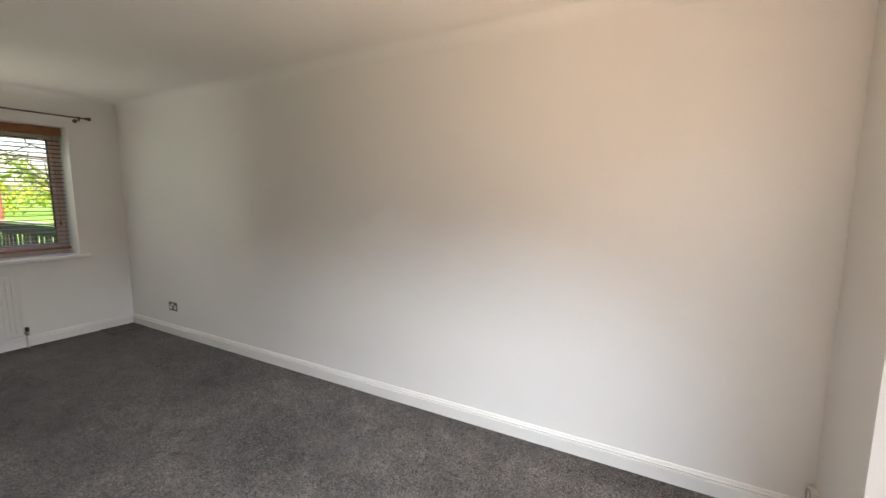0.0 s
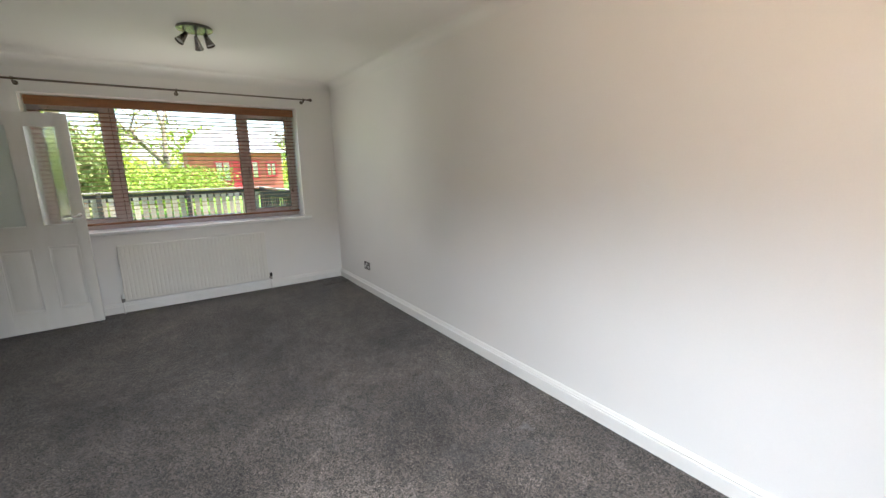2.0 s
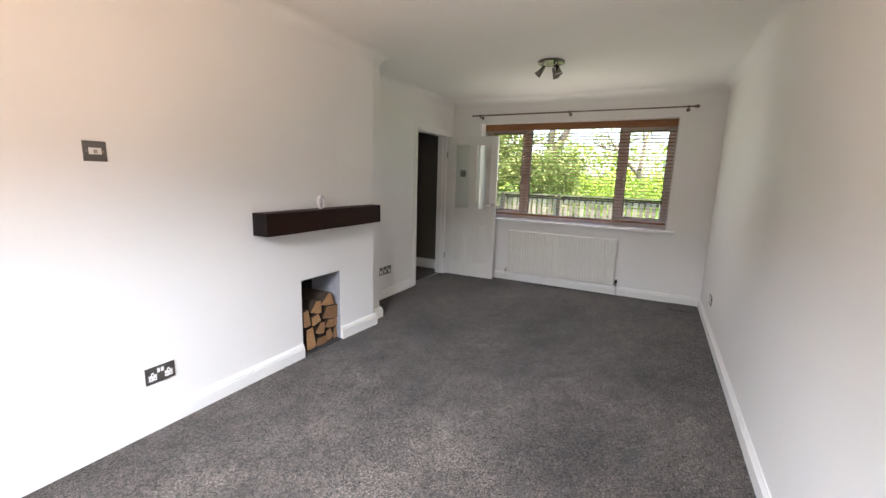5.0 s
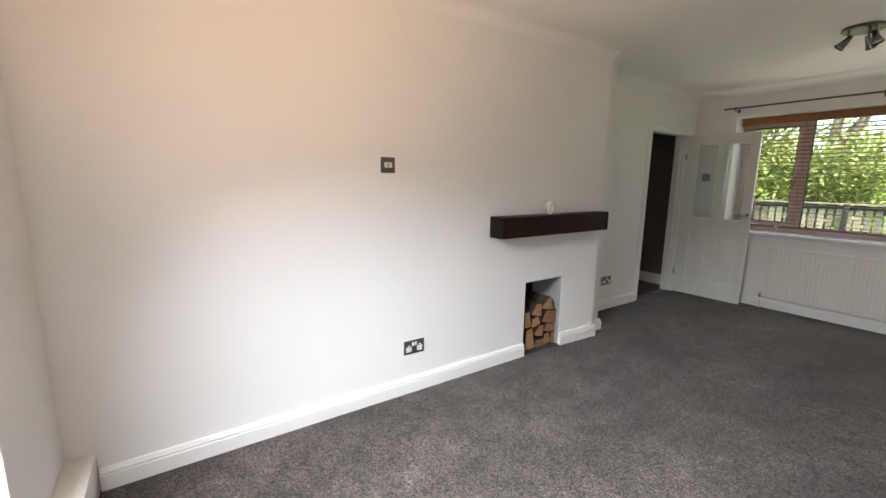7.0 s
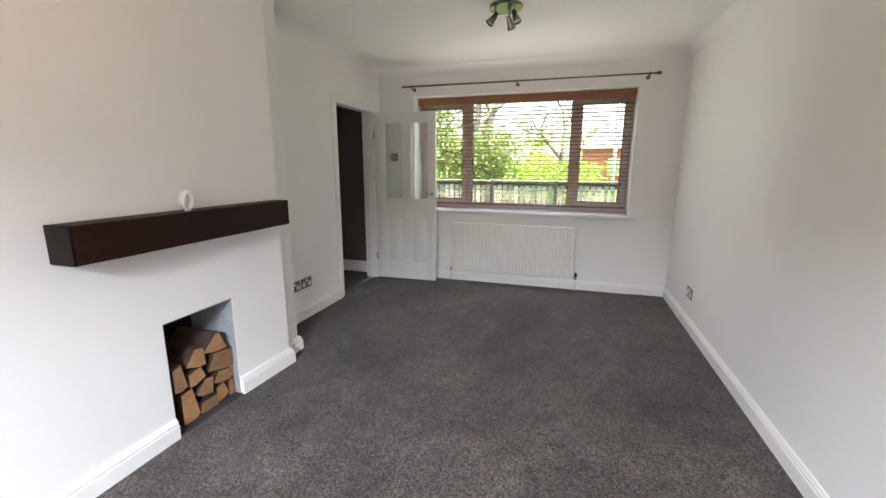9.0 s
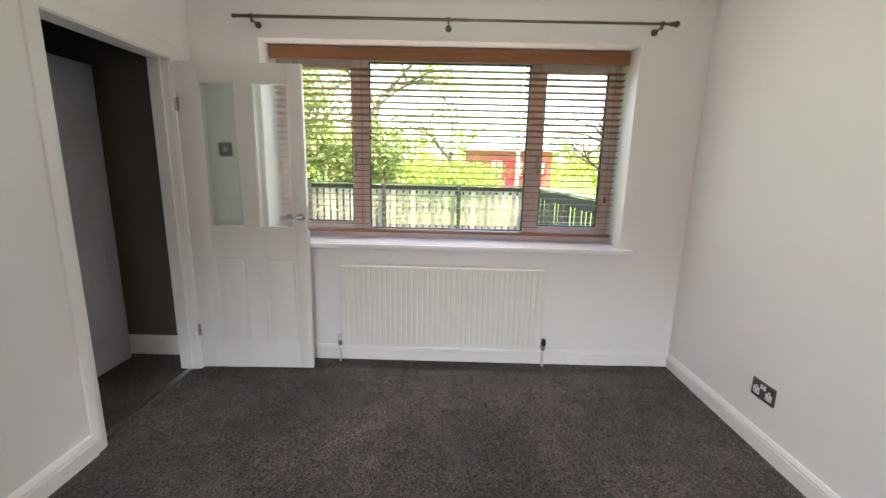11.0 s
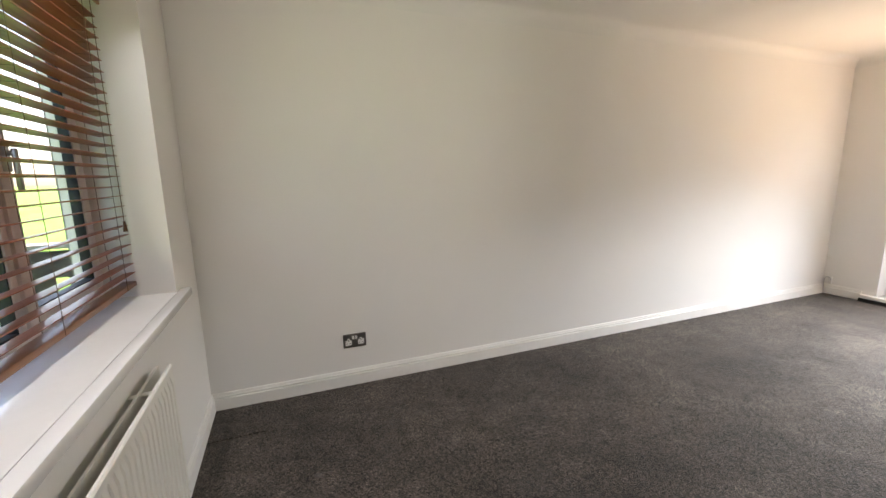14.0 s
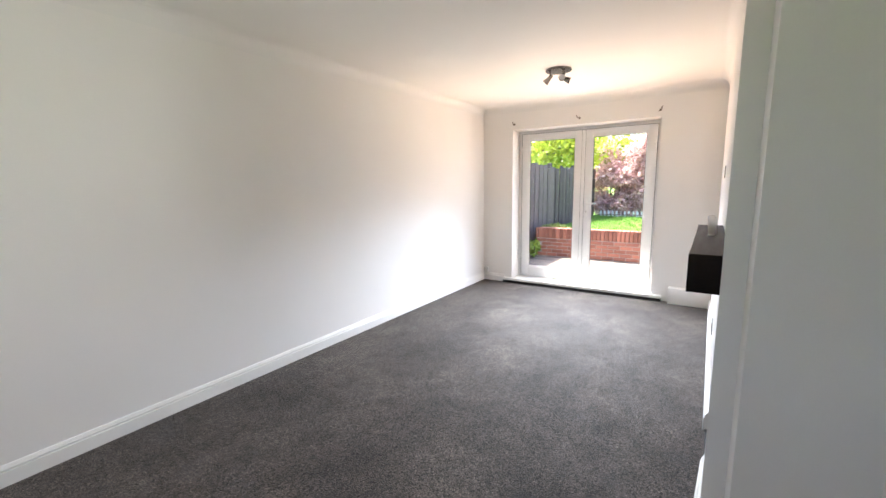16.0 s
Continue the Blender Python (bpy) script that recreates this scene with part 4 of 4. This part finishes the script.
# ---- ceiling spotlights ----
def spot_light(cx, cy, heads):
    ob = thing("ceiling_spotlight", (cx, cy, H), "round chrome ceiling fitting with three spot heads, unlit", "ceiling light", "ceiling spotlights")
    b = bmesh.new()
    rod(b, (cx, cy, H - 0.020), (cx, cy, H), 0.122, 0.118, n=48)
    r = [e for e in b.edges if e.calc_face_angle(0) > 0.8 and e.verts[0].co.z < H - 0.01 and e.verts[1].co.z < H - 0.01]
    bmesh.ops.bevel(b, geom=r, offset=0.007, segments=3, affect="EDGES")
    part("base_plate", b, M_SPOT, ob, "round polished chrome plate", 35)
    for ang, (tx, ty, tz) in heads:
        px, py = cx + 0.078 * math.cos(radians(ang)), cy + 0.078 * math.sin(radians(ang))
        top, knee = Vector((px, py, H - 0.020)), Vector((px, py, H - 0.070))
        d = Vector((tx, ty, tz)).normalized()
        b = bmesh.new()
        rod(b, top, knee, 0.0065)
        ball(b, knee, 0.012)
        part("stem", b, M_SPOT, ob, "", 40)
        b = bmesh.new()
        rod(b, knee - d * 0.030, knee + d * 0.012, 0.013, 0.020, n=20)
        rod(b, knee + d * 0.012, knee + d * 0.062, 0.020, 0.030, n=20, cap=False)
        rod(b, knee + d * 0.058, knee + d * 0.064, 0.0315, 0.0315, n=20, cap=False)
        sh = part("spot_head", b, M_SPOT, ob, "tapered chrome spot head", 40)
        b = bmesh.new()
        rod(b, knee + d * 0.048, knee + d * 0.052, 0.027, n=20)
        part("lens", b, M_ETCHLINE, sh, "frosted lamp lens")


spot_light(0.760, 4.05, ((200, (-0.7, -0.3, -0.9)), (80, (0.2, 0.5, -0.7)), (330, (0.35, -0.2, -1.0))))
spot_light(0.785, 0.91, ((20, (0.8, 0.1, -0.8)), (140, (-0.1, 0.8, -0.5)), (250, (-0.9, -0.4, -0.45))))

# ---- outdoors: ground, lawn, patio ----
GZ = -0.16
b = bmesh.new()
bmesh.ops.create_grid(b, x_segments=60, y_segments=60, size=400)
for v in b.verts:
    v.co.z = GZ
tagged(part("ground", b, M_GRASS), "bright green mown grass reaching to the horizon", "grass", kind="structure")


def blades(name, x0, x1, y0, y1, z, n, seed, label):
    r, vs, fs = np.random.RandomState(seed), [], []
    for i in range(n):
        x, y, a, h = r.uniform(x0, x1), r.uniform(y0, y1), r.uniform(0, 6.28), r.uniform(0.03, 0.075)
        dx, dy, lx, ly = 0.005 * math.cos(a), 0.005 * math.sin(a), r.uniform(-0.03, 0.03), r.uniform(-0.03, 0.03)
        vs += [(x - dx, y - dy, z), (x + dx, y + dy, z), (x + lx, y + ly, z + h)]
        fs.append((3 * i, 3 * i + 1, 3 * i + 2))
    me = bpy.data.meshes.new(name)
    me.from_pydata(vs, [], fs)
    me.materials.append(L_GRASS)
    tagged(new(name, me), label, "grass", kind="stuff")


blades("lawn_blades", -3.5, 2.7, 6.0, 12.0, GZ, 26000, 3, "short bright green lawn grass in front of the fence")

# front fence
far = thing("front_fence", (-1.8, 12.1, GZ), "weathered brown picket fence at the end of the lawn, sunlight in its board colour", "fence", "front garden fences")
side = thing("side_fence", (2.8, 9.0, GZ), "weathered picket fence along the side of the lawn, shade in its dark colour", "fence", "front garden fences")


def board_mesh(name, w, t, h, m, point=0.0):
    b = bmesh.new()
    prof = [(-w / 2, 0), (w / 2, 0), (w / 2, h - point), (0, h), (-w / 2, h - point)] if point else [(-w / 2, 0), (w / 2, 0), (w / 2, h), (-w / 2, h)]
    f, k = [b.verts.new((x, -t / 2, z)) for x, z in prof], [b.verts.new((x, t / 2, z)) for x, z in prof]
    b.faces.new(f), b.faces.new(k[::-1])
    for i in range(len(prof)):
        j = (i + 1) % len(prof)
        b.faces.new((f[i], k[i], k[j], f[j]))
    bmesh.ops.recalc_face_normals(b, faces=b.faces)
    me = bpy.data.meshes.new(name)
    b.to_mesh(me), b.free()
    me.materials.append(m)
    return me


def fence(ob, p0, p1, pitch, mesh, z, rails, top, seed, posts, rail_m):
    p0, p1, r = Vector(p0), Vector(p1), random.Random(seed)
    d = p1 - p0
    a, n = math.degrees(math.atan2(d.y, d.x)), int(d.length / pitch)
    for i in range(n + 1):
        q = p0 + d * (i / n)
        piece("board", mesh, ob, pose(q.x, q.y, z + r.uniform(-0.012, 0.012), r.uniform(-0.6, 0.6), r.uniform(-0.8, 0.8), a + r.uniform(-1, 1)))
    m = Matrix.Translation((p0.x, p0.y, 0)) @ Matrix.Rotation(radians(a), 4, "Z")
    for z0, z1, y0, y1 in rails:
        b = bmesh.new()
        box(b, -0.05, d.length + 0.05, y0, y1, z0, z1, bevel=0.004, m=m)
        part("rail", b, rail_m, ob)
    b = bmesh.new()
    box(b, -0.06, d.length + 0.06, -0.06, 0.06, top, top + 0.03, bevel=0.005, m=m)
    part("top_rail", b, M_FENCETOP, ob, "pale weathered capping rail")
    k = max(1, round(d.length / posts))
    for i in range(k + 1):
        b = bmesh.new()
        x = d.length * i / k
        box(b, x - 0.045, x + 0.045, -0.09, -0.015, GZ, top + 0.02, bevel=0.006, m=m)
        part("post", b, rail_m, ob)


# far boards take the pale tone that stands for sun on them
pick = board_mesh("board", 0.105, 0.018, 0.98, M_LITFENCE)
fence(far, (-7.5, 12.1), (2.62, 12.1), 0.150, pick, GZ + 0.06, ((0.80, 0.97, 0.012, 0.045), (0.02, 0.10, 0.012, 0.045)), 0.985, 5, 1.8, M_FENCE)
# side boards take the dark tone that stands for their shaded face
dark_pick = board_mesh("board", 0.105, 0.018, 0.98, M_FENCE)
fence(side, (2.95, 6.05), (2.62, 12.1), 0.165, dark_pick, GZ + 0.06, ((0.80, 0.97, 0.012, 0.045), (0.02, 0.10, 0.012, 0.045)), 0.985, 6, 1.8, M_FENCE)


# ---- plants and trees ----
def leaves(name, blobs, n, size, m, seed, parent=None, label=""):
    """Many small leaves scattered through ellipsoids (centre, radii), denser to the outside and with gaps."""
    r = np.random.RandomState(seed)
    vs, fs = [], []
    wts = np.array([rx * ry * rz for _, (rx, ry, rz) in blobs]) ** 0.7
    for i, pick_ in enumerate(r.choice(len(blobs), n, p=wts / wts.sum())):
        (cx, cy, cz), rr = blobs[pick_]
        d = r.normal(size=3)
        d /= np.linalg.norm(d)
        q = np.array((cx, cy, cz)) + d * np.array(rr) * (r.uniform(0.35, 1.0) ** 0.6) * (1 + 0.25 * math.sin(7 * d[0] + 5 * d[1] + 9 * d[2]))
        a, e = r.normal(size=3), r.normal(size=3)
        a /= np.linalg.norm(a)
        e -= a * (a @ e)
        e /= np.linalg.norm(e)
        s = size * r.uniform(0.6, 1.4)
        vs += [tuple(q - a * s), tuple(q + e * s * 0.5), tuple(q + a * s), tuple(q - e * s * 0.5)]
        fs.append((4 * i, 4 * i + 1, 4 * i + 2, 4 * i + 3))
    me = bpy.data.meshes.new(name)
    me.from_pydata(vs, [], fs)
    me.materials.append(m)
    ob = new(name, me)
    if parent:
        ob.parent, ob.matrix_parent_inverse = parent, base_of(parent).inverted()
    return tagged(ob, label) if label else ob


def limbs(b, p, d, r, length, depth, rr, tips):
    """Grows a tapered limb and its forks into the bmesh b."""
    q = p + d * length
    rod(b, p, q, r, r * 0.66, n=7 if depth > 1 else 5, cap=False)
    tips.append(q)
    if depth == 0:
        return
    for k in range(rr.choice((2, 3)) if depth > 1 else 2):
        t = Vector((rr.gauss(0, 1), rr.gauss(0, 1), rr.gauss(0.15, 0.6))).normalized()
        limbs(b, q - d * length * 0.15 * k, (d * 0.75 + t * 0.75).normalized(), r * 0.62, length * rr.uniform(0.62, 0.82), depth - 1, rr, tips)


def tree(name, at, trunk, height, label, leaf=None, n=0, size=0.06, depth=4, seed=1, spread=0.5):
    rr = random.Random(seed)
    ob = thing(name, at, label, "tree")
    b, tips = bmesh.new(), []
    limbs(b, Vector(at), Vector((rr.uniform(-0.08, 0.08), rr.uniform(-0.08, 0.08), 1)).normalized(), trunk, height * 0.32, depth, rr, tips)
    part("trunk", b, M_TRUNK, ob, "", True)
    if leaf:
        blobs = [(tuple(t), (spread * rr.uniform(0.6, 1.2), spread * rr.uniform(0.6, 1.2), spread * rr.uniform(0.5, 0.9))) for t in tips if t.z > at[2] + height * 0.3]
        leaves("crown", blobs, n, size, leaf, seed + 50, ob)


def shrub(name, at, blobs, n, size, m, label, seed, stems=5):
    ob = thing(name, at, label, "shrub")
    rr = random.Random(seed)
    b = bmesh.new()
    for k in range(stems):
        c = blobs[k % len(blobs)][0]
        rod(b, Vector(at) + Vector((rr.uniform(-0.1, 0.1), rr.uniform(-0.1, 0.1), -0.02)), Vector(c) + Vector((rr.uniform(-0.2, 0.2), rr.uniform(-0.2, 0.2), 0)), 0.03, 0.008, n=6)
    part("stem", b, M_TRUNK, ob)
    leaves("foliage", blobs, n, size, m, seed, ob)


def mound(cx, cy, r, h, k, seed):
    rr = random.Random(seed)
    return [((cx + rr.uniform(-r, r) * 0.7, cy + rr.uniform(-r, r) * 0.5, GZ + h * rr.uniform(0.2, 0.85)), (r * rr.uniform(0.3, 0.6), r * rr.uniform(0.3, 0.6), h * rr.uniform(0.14, 0.26))) for _ in range(k)]


shrub("evergreen_bush", (-1.9, 14.2, GZ), mound(-1.9, 14.2, 1.5, 2.9, 16, 1), 9000, 0.075, L_DARK, "dense dark green evergreen bush behind the fence", 21)
shrub("evergreen_bush", (-4.6, 14.6, GZ), mound(-4.6, 14.6, 2.0, 4.6, 20, 2), 11000, 0.085, L_DARK, "tall dark green evergreen bush behind the fence", 22)
shrub("spring_bush", (-7.6, 15.2, GZ), mound(-7.6, 15.2, 2.2, 4.4, 18, 3), 7000, 0.09, L_SPRING, "fresh light green bush behind the fence", 23)
shrub("spring_bush", (-0.3, 18.5, GZ), mound(0.2, 18.5, 2.4, 1.9, 18, 4), 7000, 0.07, L_SPRING, "low light green hedge behind the fence", 24)
tree("tall_tree", (-2.6, 19.5, GZ), 0.26, 9.5, "tall pale-barked tree with thin spring leaves", L_YELLOW, 2600, 0.075, 5, 31, 0.7)
tree("tall_tree", (-6.0, 21.0, GZ), 0.24, 9.0, "tall tree with fresh light green leaves", L_YELLOW, 3600, 0.08, 5, 35, 0.8)
tree("bare_tree", (6.7, 16.0, GZ), 0.13, 5.0, "small bare tree with forked branches", None, 0, 0, 5, 33)
tree("bare_tree", (12.2, 17.5, GZ), 0.16, 6.0, "bare tree with a few yellow-green buds", L_YELLOW, 500, 0.06, 5, 37, 0.5)
tree("bare_tree", (0.9, 24.0, GZ), 0.20, 7.0, "leaning bare tree with thin branches", L_YELLOW, 900, 0.06, 5, 39, 0.6)
shrub("low_bush", (5.6, 13.6, GZ), mound(5.6, 13.6, 0.9, 1.0, 10, 6), 2500, 0.05, L_DARK, "small dark green bush beside the fence", 26)
shrub("low_bush", (9.2, 14.4, GZ), mound(9.2, 14.4, 1.4, 1.15, 12, 7), 3000, 0.055, L_SPRING, "small green bush beyond the fence", 27)
rr = random.Random(8)
far_blobs = [((x + rr.uniform(-1.5, 1.5), 46 + rr.uniform(-4, 4) + abs(x) * 0.05, GZ + rr.uniform(0.5, 2.2)), (rr.uniform(1.6, 3.0), 1.6, rr.uniform(0.8, 1.7))) for x in range(-70, 90, 2)]
tagged(leaves("far_hedge", far_blobs, 26000, 0.20, L_YELLOW, 77), "far yellow-green hedgerow across the field", "hedge", kind="stuff")
far_trees = [((x + rr.uniform(-2, 2), 60 + rr.uniform(-5, 5), GZ + rr.uniform(2.0, 6.0)), (rr.uniform(1.5, 3.2), 2, rr.uniform(1.2, 2.6))) for x in range(-80, 110, 3)]
tagged(leaves("far_trees", far_trees, 16000, 0.26, L_SPRING, 78), "distant light green tree line", "trees", kind="stuff")

# red-brick house across the way
HX0, HX1, HY, HE = 2.2, 8.4, 34.0, 2.75
house = thing("house", ((HX0 + HX1) / 2, HY, GZ), "small red brick house with red painted door and windows", "house")
boxes("wall", M_HOUSEBRICK, house, (HX0, HX1, HY, HY + 6, GZ, HE))
b = bmesh.new()
rf = [b.verts.new(v) for v in ((HX0 - 0.3, HY - 0.35, HE), (HX1 + 0.3, HY - 0.35, HE), (HX1 + 0.3, HY + 6.35, HE), (HX0 - 0.3, HY + 6.35, HE), (HX0 + 1.2, HY + 3, HE + 1.7), (HX1 - 1.2, HY + 3, HE + 1.7))]
for f in ((0, 1, 5, 4), (1, 2, 5), (2, 3, 4, 5), (3, 0, 4), (3, 2, 1, 0)):
    b.faces.new([rf[i] for i in f])
part("roof", b, M_TILE, house, "grey tiled hipped roof")
boxes("gutter", M_INSERT, house, (HX0 - 0.3, HX1 + 0.3, HY - 0.45, HY - 0.33, HE - 0.08, HE + 0.04))
for x0, x1, z0, z1 in ((3.75, 4.85, 0.55, 2.1), (5.75, 6.75, 0.75, 2.1), (7.2, 8.0, 0.9, 2.0)):
    w = boxes("window", M_REDPAINT, house, (x0, x0 + 0.12, HY - 0.05, HY, z0, z1), (x1 - 0.12, x1, HY - 0.05, HY, z0, z1), (x0 + 0.12, x1 - 0.12, HY - 0.05, HY, z0, z0 + 0.12), (x0 + 0.12, x1 - 0.12, HY - 0.05, HY, z1 - 0.12, z1), ((x0 + x1) / 2 - 0.04, (x0 + x1) / 2 + 0.04, HY - 0.05, HY, z0 + 0.12, z1 - 0.12), label="red framed window")
    boxes("pane", M_CHROME, w, (x0 + 0.12, x1 - 0.12, HY - 0.02, HY - 0.005, z0 + 0.12, z1 - 0.12), label="pale reflecting pane")
boxes("door", M_REDPAINT, house, (4.95, 5.65, HY - 0.06, HY, 0.0, 2.1), label="red painted front door")
lp = thing("lamp_post", (2.42, 13.3, GZ), "plain white metal lamp post behind the fence", "lamp post")
b = bmesh.new()
rod(b, (2.42, 13.3, GZ), (2.42, 13.3, 5.2), 0.055, 0.035, n=14)
part("pole", b, M_INSERT, lp, "", True)
b = bmesh.new()
rod(b, (2.42, 13.3, 5.15), (2.42, 12.6, 5.35), 0.025, n=10)
box(b, 2.36, 2.48, 12.2, 12.65, 5.3, 5.4, bevel=0.02)
part("lantern", b, M_STEEL, lp)

# back garden
PZ = -0.12
patio = tagged(boxes("patio", M_SOIL, None, (-4.0, 2.75, -3.5, YS - TW, GZ - 0.1, PZ - 0.022)), "pale timber decking patio behind the garden doors", "patio", kind="structure")
deck = board_mesh("board", 6.7, 0.135, 0.022, M_DECK)
for i in range(18):
    piece("board", deck, patio, pose(-0.62, -0.90 - 0.146 * i, PZ - 0.022, 0, 0, 0))
bed = structure("raised_lawn", M_GRASS, (-6.0, 2.70, -9.6, -3.70, GZ, 0.33), label="raised lawn behind the low brick wall", category="lawn")
blades("raised_lawn_blades", -2.0, 2.65, -8.9, -3.75, 0.33, 12000, 9, "bright green grass on the raised lawn")
bwall = thing("garden_wall", (0.2, -3.6, GZ), "low red brick retaining wall with a brick-on-edge top", "garden wall")
boxes("mortar", M_MORTAR, bwall, (-4.0, 2.60, -3.695, -3.505, GZ, 0.268))
shrub("border_plant", (2.35, -3.85, 0.33), [((2.35 + 0.22 * math.cos(k), -3.95 + 0.12 * math.sin(k), 0.41 + 0.03 * (k % 3)), (0.14, 0.12, 0.07)) for k in range(6)], 500, 0.045, L_DARK, "low leafy green plant at the end of the wall", 41)
shrub("border_plant", (2.62, -3.25, PZ), [((2.60 + 0.05 * math.cos(k), -3.2 + 0.2 * math.sin(k), 0.02 + 0.06 * (k % 3)), (0.10, 0.12, 0.08)) for k in range(6)], 420, 0.04, L_SPRING, "straggling green weeds at the foot of the fence", 42)
bfence = thing("back_garden_fence", (2.76, -4.6, GZ), "tall dark close-boarded timber fence along the garden", "fence")
tall = board_mesh("board", 0.172, 0.016, 2.0, M_DKFENCE)
fr = random.Random(15)
for i in range(58):
    piece("board", tall, bfence, pose(2.77 + (0.010 if i % 2 else 0), -0.90 - 0.146 * i, GZ - 0.02 + fr.uniform(-0.05, 0.05), fr.uniform(-0.35, 0.35), fr.uniform(-0.7, 0.7), 90 + fr.uniform(-1.5, 1.5)))
for z in (0.25, 1.55):
    boxes("rail", M_DKFENCE, bfence, (2.795, 2.84, -9.3, -0.85, z, z + 0.07))
for i in range(5):
    boxes("post", M_DKFENCE, bfence, (2.80, 2.89, -1.0 - 2.0 * i, -0.91 - 2.0 * i, GZ, 1.9))
hb = random.Random(19)
hedge_blobs = [((x + hb.uniform(-0.3, 0.3), -9.5 + hb.uniform(-0.3, 0.3), hb.uniform(0.45, 2.6)), (hb.uniform(0.3, 0.5), 0.5, hb.uniform(0.3, 0.45))) for x in np.arange(-5, 2.7, 0.07)]
hedge = thing("copper_hedge", (-1.0, -9.5, 0.33), "tall copper-pink leaved hedge behind the raised lawn", "hedge")
b = bmesh.new()
for k in range(34):
    x = -4.9 + k * 0.225
    rod(b, (x, -9.5, 0.3), (x + hb.uniform(-0.3, 0.3), -9.5 + hb.uniform(-0.3, 0.3), hb.uniform(1.8, 2.7)), 0.03, 0.008, n=6)
part("stem", b, M_TRUNK, hedge)
leaves("foliage", hedge_blobs, 85000, 0.055, L_PINK, 61, hedge)
tree("garden_tree", (4.6, -9.0, GZ), 0.16, 4.6, "leafy yellow-green tree behind the fence", L_YELLOW, 9000, 0.075, 4, 45, 0.75)
tree("garden_tree", (1.6, -12.5, GZ), 0.2, 5.4, "leafy yellow-green tree behind the hedge", L_YELLOW, 10000, 0.08, 4, 47, 0.85)
tree("garden_tree", (-2.8, -13.5, GZ), 0.2, 5.6, "leafy light green tree behind the hedge", L_SPRING, 8000, 0.08, 4, 49, 0.85)
structure("neighbour_boundary", M_DKFENCE, (-6.1, -6.0, -9.8, -0.9, GZ, 1.9), label="plain dark boundary fence on the far side", category="fence")
edging = thing("lawn_edging", (0.5, -8.9, 0.33), "low pale picket edging in front of the hedge", "edging")
pk = board_mesh("picket", 0.06, 0.012, 0.20, M_INSERT, 0.03)
for i in range(34):
    piece("picket", pk, edging, pose(-1.5 + 0.12 * i, -8.9, 0.32, 0, 0, 0))
boxes("rail", M_FENCETOP, edging, (-1.56, 2.56, -8.893, -8.880, 0.38, 0.40))

# bricks of the retaining wall, last
bm_ = bmesh.new()
box(bm_, -0.1075, 0.1075, -0.1025, 0.1025, 0, 0.065, bevel=0.0)
bmesh.ops.bevel(bm_, geom=list(bm_.edges), offset=0.004, segments=1, affect="EDGES")
brick_me = bpy.data.meshes.new("brick")
bm_.to_mesh(brick_me), bm_.free()
brick_me.materials.append(M_BRICK)
br = random.Random(23)
for row in range(5):
    for i in range(22):
        x = 2.49 - 0.225 * i - (0.1125 if row % 2 else 0)
        piece("brick", brick_me, bwall, pose(x, -3.60 + br.uniform(-0.002, 0.002), GZ + 0.052 + 0.075 * row, 0, 0, br.uniform(-0.4, 0.4)))
for i in range(66):
    piece("brick", brick_me, bwall, pose(2.56 - 0.075 * i, -3.60 + br.uniform(-0.002, 0.002), 0.268 + 0.1075, 0, 90, 0))
